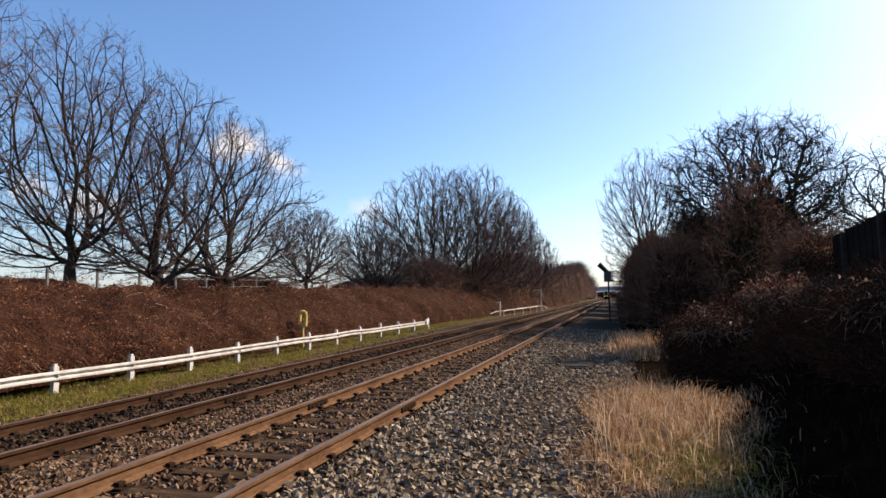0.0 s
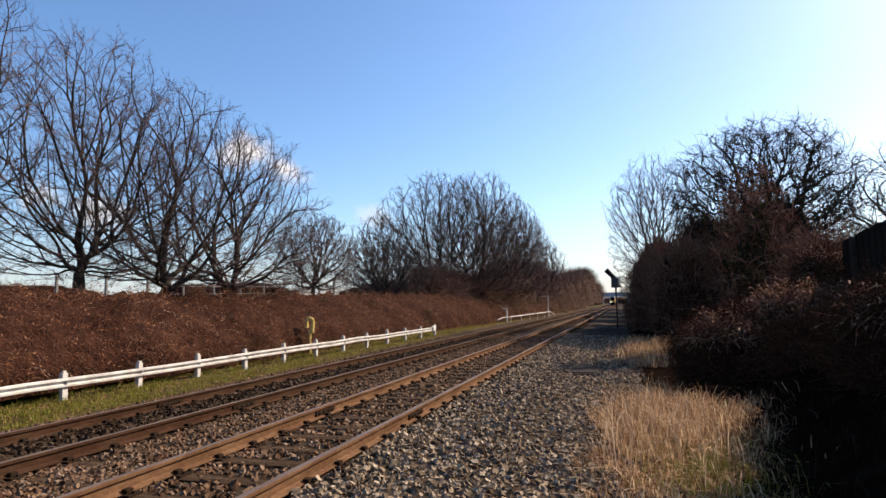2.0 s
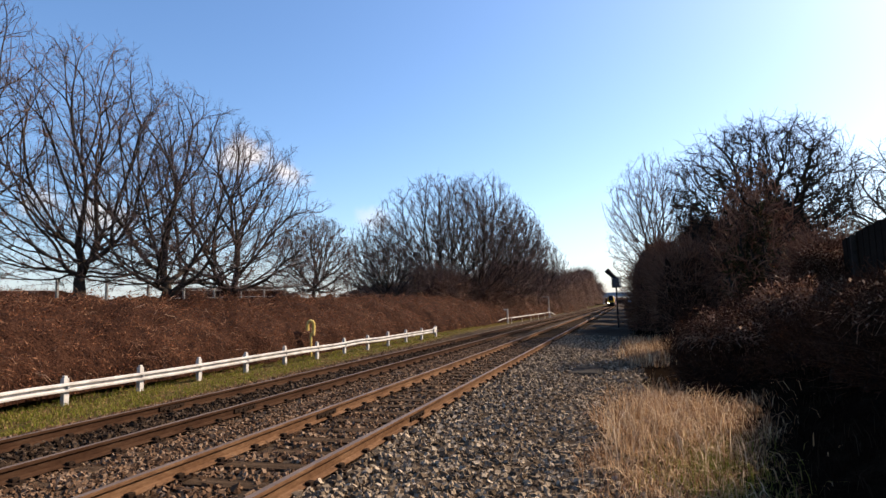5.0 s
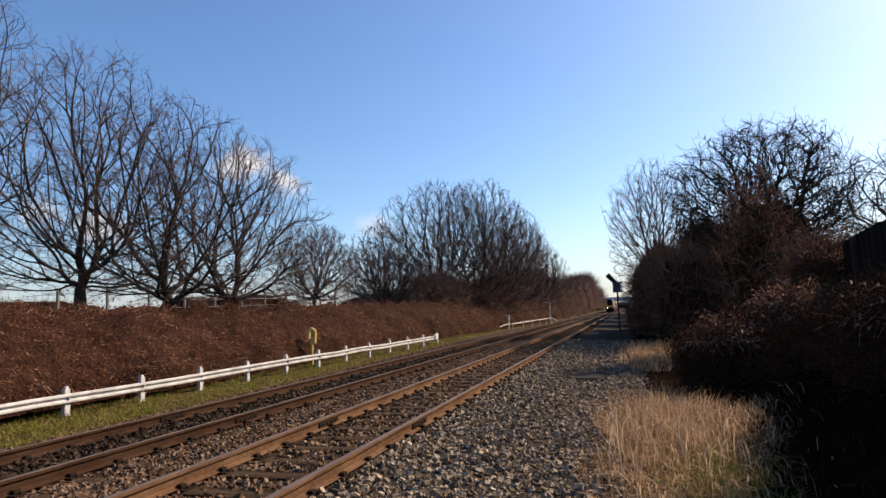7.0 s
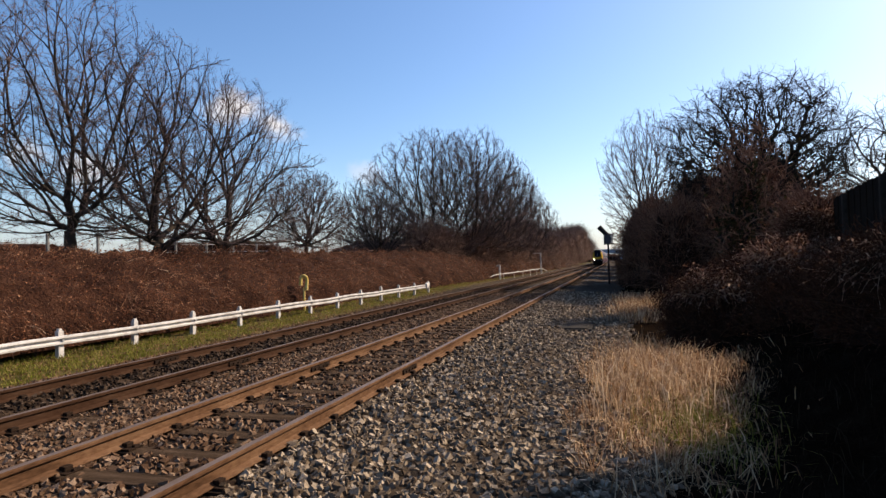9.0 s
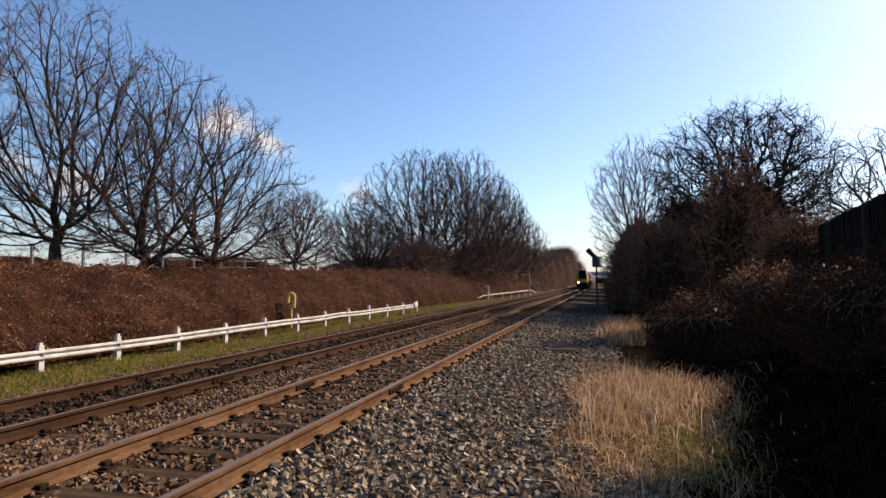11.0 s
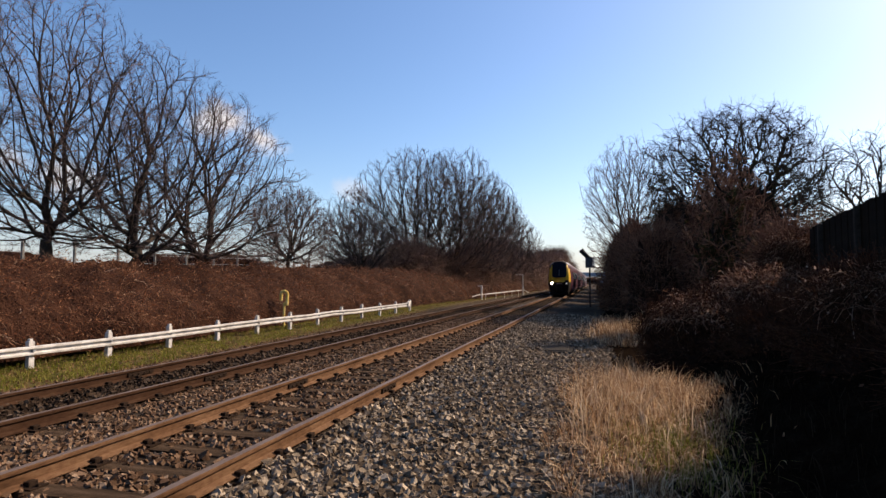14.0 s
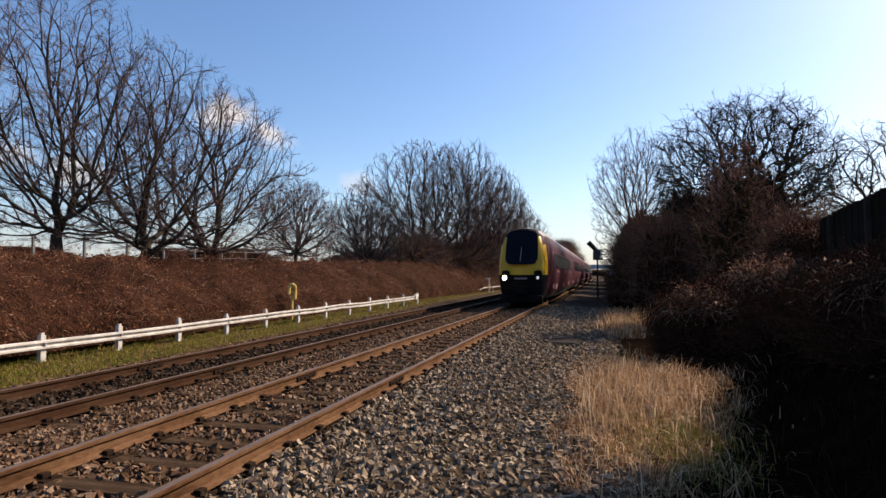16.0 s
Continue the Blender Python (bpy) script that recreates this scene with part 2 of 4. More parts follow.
# ---- mesh helpers ----
def mesh_np(name, verts, faces, material, smooth=False):
    """A mesh out of a (V, 3) array and an (F, k) array of one face size, or a list of such arrays."""
    groups = faces if isinstance(faces, list) else [faces]
    me = bpy.data.meshes.new(name)
    verts = np.asarray(verts, dtype=np.float32)
    me.vertices.add(len(verts))
    me.vertices.foreach_set("co", verts.ravel())
    sizes = np.concatenate([np.full(len(g), g.shape[1]) for g in groups]).astype(np.int32)
    loops = np.concatenate([g.ravel() for g in groups]).astype(np.int32)
    me.loops.add(len(loops))
    me.loops.foreach_set("vertex_index", loops)
    me.polygons.add(len(sizes))
    me.polygons.foreach_set("loop_start", np.concatenate([[0], np.cumsum(sizes)[:-1]]).astype(np.int32))
    me.polygons.foreach_set("use_smooth", np.full(len(sizes), smooth))
    me.materials.append(material)
    me.update(calc_edges=True)
    return me


def part(name, bm, material, parent=None, label=""):
    me = bpy.data.meshes.new(name)
    bm.to_mesh(me)
    bm.free()
    for m in (material if isinstance(material, (list, tuple)) else [material]):
        me.materials.append(m)
    ob = new(name, me)
    ob.parent = parent
    return tagged(ob, label)


def np_part(name, verts, faces, material, parent=None, label="", smooth=False):
    ob = new(name, mesh_np(name, verts, faces, material, smooth))
    ob.parent = parent
    return tagged(ob, label)


def thing(name, label, category, group="", m=None):
    ob = new(name)
    ob.empty_display_size = 0.2
    if m is not None:
        ob.matrix_world = m
    return tagged(ob, label, category, group)


def box(bm, x0, x1, y0, y1, z0, z1, bevel=0.0):
    made = bmesh.ops.create_cube(bm, size=1.0, matrix=Matrix.Translation(((x0 + x1) / 2, (y0 + y1) / 2, (z0 + z1) / 2)) @
                                 Matrix.Diagonal((x1 - x0, y1 - y0, z1 - z0, 1)))
    if bevel:
        edges = {e for v in made["verts"] for e in v.link_edges}
        bmesh.ops.bevel(bm, geom=list(edges), offset=bevel, segments=2, affect="EDGES", profile=0.6)
    return bm


def rod(bm, a, b, r0, r1=None, sides=10):
    a, b = Vector(a), Vector(b)
    m = Matrix.Translation((a + b) / 2) @ (b - a).to_track_quat("Z", "Y").to_matrix().to_4x4()
    bmesh.ops.create_cone(bm, cap_ends=True, segments=sides, radius1=r0, radius2=r0 if r1 is None else r1, depth=(b - a).length, matrix=m)
    return bm


def unit(a):
    return a / np.maximum(np.linalg.norm(a, axis=-1, keepdims=True), 1e-9)


def tubes(pts, r0, r1, sides):
    """Tapered tubes along (N, K, 3) lines. Returns vertices and quads."""
    n, k, _ = pts.shape
    tan = unit(np.gradient(pts, axis=1))
    ref = np.where(np.abs(tan[..., 2:3]) > 0.8, np.array([1.0, 0, 0]), np.array([0, 0, 1.0]))
    u = unit(np.cross(tan, ref))
    v = np.cross(tan, u)
    f = np.linspace(0, 1, k)[None, :]
    rad = (r0[:, None] * (1 - f) + r1[:, None] * f)[..., None, None]
    ang = np.arange(sides) * 2 * np.pi / sides
    ring = u[:, :, None] * np.cos(ang)[None, None, :, None] + v[:, :, None] * np.sin(ang)[None, None, :, None]
    verts = (pts[:, :, None] + rad * ring).reshape(-1, 3)
    i = np.arange(n)[:, None, None] * k * sides + np.arange(k - 1)[None, :, None] * sides
    s = np.arange(sides)[None, None, :]
    t = (s + 1) % sides
    quads = np.stack([i + s, i + t, i + sides + t, i + sides + s], axis=-1).reshape(-1, 4)
    return verts, quads


def joined(chunks):
    vs, fs, off = [], [], 0
    for v, f in chunks:
        vs.append(v)
        fs.append(f + off)
        off += len(v)
    return np.concatenate(vs), np.concatenate(fs)


def grow(rng, start, way, length, seg, gnarl, lift, inside=None):
    """Lines that wander from start along way; lift bends them up (or down); they slow outside the crown."""
    pts = [start]
    d = way.copy()
    if inside is not None:
        reach = np.ones(len(length))
        for k in range(1, 9):
            f = k / 8
            bent = unit(way + np.array([0, 0, lift * seg * 0.5 * f]))
            out = ~inside(start + bent * (length * f)[:, None])
            reach = np.where(out, np.minimum(reach, f - 0.06), reach)
        length = np.maximum(length * reach * rng.uniform(0.85, 1.08, len(length)), np.minimum(0.3, length))
    step = (length / seg)[:, None]
    for _ in range(seg):
        d = unit(d + rng.normal(0, gnarl, d.shape) + np.array([0, 0, lift]))
        pts.append(pts[-1] + d * step)
    return np.stack(pts, axis=1)


def offshoots(rng, pts, each, lo, hi, spread):
    """Start points and ways of children along lines."""
    n, k, _ = pts.shape
    u = rng.uniform(lo, hi, (n, each)) * (k - 1)
    i = np.minimum(u.astype(int), k - 2)
    fr = (u - i)[..., None]
    rows = np.arange(n)[:, None]
    a, b = pts[rows, i], pts[rows, i + 1]
    tan = unit(b - a)
    side = unit(np.cross(tan, unit(rng.normal(0, 1, tan.shape))))
    ang = rng.uniform(spread * 0.6, spread * 1.3, (n, each))[..., None]
    way = tan * np.cos(ang) + side * np.sin(ang)
    return (a + (b - a) * fr).reshape(-1, 3), way.reshape(-1, 3), (u / (k - 1)).reshape(-1)


def crown_points(rng, n, height, rx, ry, low, seed, skirt):
    """Chance places inside a domed, uneven crown."""
    p = rng.uniform(-1, 1, (n * 5, 3))
    p[:, 2] = p[:, 2] * 0.5 + 0.5
    z, a = p[:, 2], np.arctan2(p[:, 1], p[:, 0])
    r = np.hypot(p[:, 0], p[:, 1])
    lump = 1.0 + 0.06 * np.sin(3 * a + seed) + 0.05 * np.sin(5 * a + 7 * z + seed * 2.0) + 0.04 * np.sin(9 * a - 11 * z)
    top = np.sqrt(np.clip(1 - ((z - low) / (1 - low)) ** 2, 0, 1))
    foot = skirt + (1 - skirt) * np.sqrt(np.clip(z / low, 0, 1))
    p = p[(r < 0.97 * lump * np.where(z > low, top, foot)) & (z > 0.07)][:n]
    return p * np.array([rx, ry, height])


def bare_tree(name, label, base, height, rx, ry, seed, n=1500, bias=0.55, trunk_r=0.25, fork=0.07, rough=0.0, twigs=4, twig_len=0.5, bark=None, twig=None,
              fine=0.006, low=0.35, skirt=0.55, category="tree", ivy=0, group="bare trees", up=0.2, stout=0.43, tiplets=2):
    """A leafless tree. Its limbs are the shortest net that joins chance places in the crown to the trunk; each place carries twigs."""
    rng = np.random.default_rng(seed)
    bark, twig = bark or M_BARK, twig or M_TWIG
    tree = thing(name, label, category, group, Matrix.Translation(base))
    h0 = max(height * fork, 0.15)
    stem = np.stack([rng.normal(0, 0.02, 5), rng.normal(0, 0.02, 5), np.linspace(-0.8, h0, 5)], -1)
    np_part("trunk", *tubes(stem[None], np.array([trunk_r * 1.15]), np.array([trunk_r * 0.62]), 10), bark, tree, smooth=True)
    pts = np.concatenate([stem[-1:], crown_points(rng, n, height, rx, ry, low, seed, skirt)])
    n = len(pts)
    parent, way = np.zeros(n, int), np.zeros(n)
    done = np.zeros(n, bool)
    done[0] = True
    gap = pts - pts[0]
    cost = np.linalg.norm(gap, axis=1)
    plain = cost.copy()
    cost[0] = np.inf
    order = [0]
    for _ in range(n - 1):
        k = int(np.argmin(cost))
        done[k] = True
        order.append(k)
        way[k] = way[parent[k]] + plain[k]
        cost[k] = np.inf
        gap = pts - pts[k]
        d = np.linalg.norm(gap, axis=1)
        c = d + bias * way[k] + 0.3 * np.maximum(0, -gap[:, 2])
        better = (c < cost) & ~done
        cost[better], parent[better], plain[better] = c[better], k, d[better]
    tips = np.ones(n)
    kids = np.zeros(n, int)
    for k in reversed(order[1:]):
        tips[parent[k]] += tips[k]
        kids[parent[k]] += 1
    # the limbs flow: each place drifts towards its neighbours
    q = pts.copy()
    for _ in range(4 if rough < 0.1 else 1):
        acc, num = q[parent] * tips[:, None], tips.copy()
        np.add.at(acc, parent[1:], q[1:] * tips[1:, None])
        np.add.at(num, parent[1:], tips[1:])
        hold = 0.5 * np.clip((tips - 2) / 8, 0, 1)[1:, None]
        q[1:] = (1 - hold) * q[1:] + hold * (acc / num[:, None])[1:]
    if rough:
        q[1:] += rng.normal(0, rough, (n - 1, 3))
    rad = np.maximum(fine * 1.15 * tips ** stout, fine)
    rad = np.minimum(rad, trunk_r * 0.6)
    grand = parent[parent]
    root = np.arange(n)
    for k in order[1:]:
        root[k] = k if parent[k] == 0 else root[parent[k]]
    a, b = q[parent[1:]], q[1:]
    lead = unit(b - a) * 0.5 + unit(a - q[grand[1:]] + 1e-6) * 0.5
    mid = (a + b) / 2 + (unit(lead) - unit(b - a)) * (np.linalg.norm(b - a, axis=1) * 0.22)[:, None]
    lines = np.stack([a, mid, b], 1)
    r0, r1 = np.minimum(rad[parent[1:]], rad[1:] * 1.35), rad[1:]
    big = r1 > fine * 2.4
    for k in np.unique(root[1:]):
        own = (root[1:] == k) & big
        if own.any():
            np_part("limb", *tubes(lines[own], r0[own], r1[own], 6), bark, tree, smooth=True)
    chunks = [tubes(lines[~big], r0[~big], r1[~big], 4)]
    ends = np.repeat(np.nonzero(tips[1:] < 10)[0] + 1, twigs)
    along = unit(q[ends] - q[parent[ends]])
    spray = unit(along * 0.9 + np.array([0, 0, up]) + rng.normal(0, 0.62, along.shape))
    at = q[parent[ends]] + (q[ends] - q[parent[ends]]) * rng.uniform(0.1, 1.0, len(ends))[:, None]
    ln = twig_len * rng.uniform(0.35, 1.2, len(ends))
    t = grow(rng, at, spray, ln, 1 if rough < 0.1 else 2, 0.14 + rough * 2.5, up * 0.3)
    r = np.full(len(ends), fine * 0.75)
    chunks.append(tubes(t, r, r * 0.6, 3))
    if tiplets:
        at, way, _ = offshoots(rng, t, tiplets, 0.25, 1.0, 0.7)
        t = grow(rng, at, way, twig_len * rng.uniform(0.2, 0.5, len(at)), 1, 0.1, up * 0.2)
        chunks.append(tubes(t, np.full(len(t), fine * 0.55), np.full(len(t), fine * 0.4), 3))
    np_part("crown", *joined(chunks), twig, tree)
    if ivy:
        pick = rng.choice(np.nonzero(tips > 14)[0], ivy)
        np_part("ivy", *leaves(rng, q[pick] + rng.normal(0, 0.22, (ivy, 3)), 0.05, 0.12), M_IVY, tree, "dark evergreen ivy over the limbs")
    return tree


def leaves(rng, at, lo, hi):
    n = len(at)
    a = unit(rng.normal(0, 1, (n, 3)))
    b = unit(np.cross(a, rng.normal(0, 1, (n, 3))))
    s = rng.uniform(lo, hi, n)[:, None]
    v = np.stack([at - a * s, at + b * s * 0.55, at + a * s, at - b * s * 0.55], 1).reshape(-1, 3)
    return v, np.arange(n * 4).reshape(-1, 4)


def blades(rng, at, height, width, lean):
    """Bent grass blades, two quads each."""
    n = len(at)
    az = rng.uniform(0, 2 * np.pi, n)
    out = np.stack([np.cos(az), np.sin(az), np.zeros(n)], -1)
    side = np.stack([-np.sin(az), np.cos(az), np.zeros(n)], -1) * (width * rng.uniform(0.6, 1.3, n))[:, None]
    h = (height * rng.uniform(0.45, 1.25, n))[:, None]
    bend = (lean * rng.uniform(0.2, 1.5, n))[:, None]
    up = np.array([0, 0, 1.0])
    mid = at + up * h * 0.6 + out * h * bend * 0.3
    tip = at + up * h * (1.0 - 0.25 * bend) + out * h * bend
    v = np.stack([at - side, at + side, mid - side * 0.8, mid + side * 0.8, tip - side * 0.15, tip + side * 0.15], 1).reshape(-1, 3)
    i = np.arange(n)[:, None] * 6
    q = np.concatenate([i + np.array([[0, 1, 3, 2]]), i + np.array([[2, 3, 5, 4]])])
    return v, q


def stones(rng, at, lo, hi):
    """Broken stones: shaken boxes with cut corners."""
    n = len(at)
    t = np.array([[x, y, z] for x in (-1, 1) for y in (-1, 1) for z in (-1, 1)], float)
    v = t[None] * rng.uniform(0.45, 1.15, (n, 8, 3))
    a, b = unit(rng.normal(0, 1, (n, 3))), unit(rng.normal(0, 1, (n, 3)))
    c = unit(np.cross(a, b))
    b = np.cross(c, a)
    rot = np.stack([a, b, c], 1)
    s = rng.uniform(lo, hi, n)[:, None] * rng.uniform(0.6, 1.2, (n, 3))
    v = np.einsum("nvk,nkj->nvj", v * s[:, None], rot) + at[:, None]
    f = np.array([[0, 1, 3, 2], [4, 6, 7, 5], [0, 4, 5, 1], [2, 3, 7, 6], [0, 2, 6, 4], [1, 5, 7, 3]])
    return v.reshape(-1, 3), (np.arange(n)[:, None, None] * 8 + f[None]).reshape(-1, 4)


# ---- ground ----
def sm(a, b, x):
    t = np.clip((x - a) / (b - a), 0, 1)
    return t * t * (3 - 2 * t)


def wob(x, y, s):
    return (np.sin(x * 1.7 / s + 1.3) * np.cos(y * 1.3 / s + 0.4) + 0.6 * np.sin(x * 3.1 / s + y * 2.3 / s) + 0.4 * np.cos(y * 4.7 / s - x * 2.9 / s)) / 2


def ground_z(x, y):
    x, y = np.asarray(x, float), np.asarray(y, float)
    strip = -0.3 + 0.011 * np.clip(y - 10, -20, 30)
    z = np.where(x < -9.0, strip, -0.2)
    z = -0.2 + (strip + 0.2) * sm(-8.7, -9.4, x)
    z = z + sm(-12.0, -14.6, x) * (1.75 - strip) + 0.25 * wob(x, y, 3.0) * sm(-12.5, -15, x)
    z = z - 0.12 * sm(-1.9, -0.9, x)
    rise = sm(0.9, 4.6, x) * 1.55
    z = z + rise + 0.1 * wob(x, y, 1.6) * sm(0.5, 2.5, x)
    z = z + 0.03 * wob(x, y, 0.5) * sm(-9.3, -9.8, x) + 0.012 * wob(x, y, 0.35) * sm(-1.6, -0.8, x)
    # low heaps of ballast beside the line, further on
    for cy, cx, hh, w in ((31.0, -0.9, 0.28, 2.2), (37.0, -0.7, 0.34, 2.0)):
        z = z + hh * np.exp(-((y - cy) / w) ** 2 - ((x - cx) / 1.2) ** 2)
    return z


def build_ground():
    xs = np.concatenate([[-1500, -700, -300, -120, -60, -40, -30], np.arange(-24, -9.2, 0.5), np.arange(-9.2, 8, 0.25), np.arange(8, 20, 1.0), [30, 60, 140, 400, 1500]])
    ys = np.concatenate([[-1500, -300, -80, -30, -15], np.arange(-8, 45, 0.4), np.arange(45, 130, 2.5), [150, 190, 240, 300, 400, 600, 1000, 2000, 3500]])
    X, Y = np.meshgrid(xs, ys)
    Z = ground_z(X, Y)
    v = np.stack([X, Y, Z], -1).reshape(-1, 3)
    nx, ny = len(xs), len(ys)
    j, i = np.meshgrid(np.arange(ny - 1), np.arange(nx - 1), indexing="ij")
    k = (j * nx + i).ravel()
    q = np.stack([k, k + 1, k + nx + 1, k + nx], -1)
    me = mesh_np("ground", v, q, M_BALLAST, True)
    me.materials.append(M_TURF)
    me.materials.append(M_SHADED_SOIL)
    cx = (xs[:-1] + xs[1:])[i.ravel()] / 2
    cy = (ys[:-1] + ys[1:])[j.ravel()] / 2
    # index 2, right bank and under brambles: soil with shade in its colour
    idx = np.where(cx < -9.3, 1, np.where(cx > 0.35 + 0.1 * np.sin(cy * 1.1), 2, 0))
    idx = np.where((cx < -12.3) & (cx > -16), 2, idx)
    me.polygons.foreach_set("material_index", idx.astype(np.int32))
    tagged(new("ground", me), "stony railway bed between grassy and brambly banks", "ground", kind="structure")


build_ground()

# ---- the two tracks ----
TRACKS = {"near": -3.81, "far": -7.00}
PITCH = 0.66


def rail_mesh(y0, y1):
    prof = [(-0.035, 0.0), (0.035, 0.0), (0.037, -0.012), (0.034, -0.036), (0.010, -0.048), (0.009, -0.125), (0.03, -0.138), (0.07, -0.148),
            (0.07, -0.158), (-0.07, -0.158), (-0.07, -0.148), (-0.03, -0.138), (-0.009, -0.125), (-0.010, -0.048), (-0.034, -0.036), (-0.037, -0.012)]
    n = len(prof)
    v = [(x, y, z) for y in (y0, y1) for x, z in prof]
    f = np.array([[i, (i + 1) % n, n + (i + 1) % n, n + i] for i in range(n)])
    return np.array(v), f


def build_tracks():
    rng = np.random.default_rng(5)
    bm = box(bmesh.new(), -1.3, 1.3, -0.125, 0.125, -0.32, -0.172, 0.012)
    sl = bpy.data.meshes.new("sleeper")
    bm.to_mesh(sl)
    bm.free()
    sl.materials.append(M_SLEEPER)
    bm = bmesh.new()
    box(bm, -0.19, 0.19, -0.1, 0.1, -0.174, -0.15)
    box(bm, -0.115, -0.04, -0.05, 0.05, -0.155, -0.1, 0.012)
    box(bm, 0.04, 0.115, -0.05, 0.05, -0.155, -0.1, 0.012)
    rod(bm, (-0.165, 0, -0.15), (-0.165, 0, -0.125), 0.022, 0.018, 6)
    rod(bm, (0.165, 0, -0.15), (0.165, 0, -0.125), 0.022, 0.018, 6)
    ch = bpy.data.meshes.new("rail_chair")
    bm.to_mesh(ch)
    bm.free()
    ch.materials.append(M_CHAIR)
    rv, rf = rail_mesh(-30, 420)
    rail = mesh_np("rail", rv, rf, M_RAILSIDE)
    rail.materials.append(M_RAILTOP)
    rail.polygons[0].material_index = 1
    dull = rail.copy()
    dull.materials[0] = M_RAILDARK
    for k, (which, x) in enumerate(TRACKS.items()):
        track = thing("railway_track", ("rust-brown railway track on timber sleepers, the line the train uses" if which == "near" else
                                        "rust-brown railway track beside the grass strip"), "railway track", "parallel tracks", Matrix.Translation((x, 0, 0)))
        for s in (-1, 1):
            ob = new("rail", rail if which == "near" else dull)
            ob.parent, ob.location = track, (s * 0.7525, 0, 0)
        for i in range(90):
            y = 2.0 + PITCH * i + 0.2 * k
            ob = new("sleeper", sl)
            ob.parent = track
            ob.matrix_basis = pose(rng.uniform(-0.03, 0.03), y, rng.uniform(-0.012, 0.004), 0, rng.uniform(-0.4, 0.4), rng.uniform(-0.8, 0.8))
            for s in (-1, 1):
                c = new("rail_chair", ch)
                c.parent, c.location, c.scale = track, (s * 0.7525, y, -0.03), (0.86, 0.86, 0.82)
        for yj in (8.6, 26.9):
            for s in (-1, 1):
                bm = bmesh.new()
                for d in (-1, 1):
                    box(bm, d * 0.022 - 0.01, d * 0.022 + 0.01, -0.3, 0.3, -0.12, -0.055, 0.004)
                    for b in (-0.2, -0.07, 0.07, 0.2):
                        rod(bm, (d * 0.03, b, -0.088), (d * 0.05, b, -0.088), 0.014, None, 6)
                part("fishplate", bm, M_CHAIR, track).location = (s * 0.7525, yj + 0.3 * k, 0)
        # the sleepers further on, one part
        vs = []
        ys = np.concatenate([2.0 + PITCH * np.arange(-30, 0), 2.0 + PITCH * np.arange(90, 420)])
        t = np.array([[a, b, c] for a in (-1.3, 1.3) for b in (-0.125, 0.125) for c in (-0.32, -0.172)])
        v = (t[None] + np.stack([ys * 0, ys, ys * 0], -1)[:, None]).reshape(-1, 3)
        f = np.array([[0, 1, 3, 2], [4, 6, 7, 5], [0, 4, 5, 1], [2, 3, 7, 6], [0, 2, 6, 4], [1, 5, 7, 3]])
        far = np_part("far_sleeper", v, (np.arange(len(ys))[:, None, None] * 8 + f[None]).reshape(-1, 4), M_SLEEPER, track)
        tagged(far, kind="stuff")


build_tracks()


def scatter(rng, n, x0, x1, y0, y1, near=0.0):
    """Chance places on the ground; near > 0 crowds them towards y0."""
    u = rng.uniform(0, 1, n) ** (1 + near)
    x, y = rng.uniform(x0, x1, n), y0 + (y1 - y0) * u
    return np.stack([x, y, ground_z(x, y)], -1)


def build_ballast():
    rng = np.random.default_rng(11)
    right = np.concatenate([scatter(rng, 24000, -2.75, 0.45, 1.6, 30, 1.1), scatter(rng, 2600, -2.75, 0.45, -1.2, 1.6)])
    keep = right[:, 0] < 0.28 + 0.15 * np.sin(right[:, 1] * 1.3) + rng.normal(0, 0.18, len(right))
    right = right[keep]
    right[:, 2] += rng.uniform(-0.012, 0.012, len(right))
    shoulder = scatter(rng, 4200, -2.96, -2.3, 1.6, 34, 0.9)
    shoulder[:, 2] = -0.168 + rng.uniform(-0.015, 0.012, len(shoulder)) - 0.1 * sm(-2.55, -2.25, shoulder[:, 0])
    right = np.concatenate([right, shoulder])
    v, f = stones(rng, right, 0.016, 0.039)
    tagged(np_part("ballast", v, f, M_STONE), "grey broken ballast stones beside the track", "gravel", kind="stuff")
    mid = np.concatenate([scatter(rng, 12500, -6.2, -4.6, 2.5, 32, 1.0), scatter(rng, 4500, -9.2, -7.8, 4, 32, 0.9)])
    mid[:, 2] += rng.uniform(-0.01, 0.015, len(mid))
    for x in TRACKS.values():
        p = scatter(rng, 7000, x - 0.74, x + 0.74, 1.8, 30, 1.0)
        ph = (p[:, 1] - 2.0) / PITCH - (0.2 / PITCH if x < -6 else 0)
        p = p[(np.abs(ph - np.round(ph)) * PITCH > 0.12) | (rng.uniform(0, 1, len(p)) < (0.1 if x > -6 else 0.55))]
        p[:, 2] += 0.012 if x > -6 else 0.03
        v, f = stones(rng, p, 0.018, 0.04)
        tagged(np_part("ballast", v, f, M_STONE_OILY if x < -6 else M_STONE_BROWN), "oily dark ballast stones between the rails", "gravel", kind="stuff")
    v, f = stones(rng, mid, 0.015, 0.034)
    tagged(np_part("ballast", v, f, M_STONE_BROWN), "rust-stained ballast stones between and around the rails", "gravel", kind="stuff")


build_ballast()


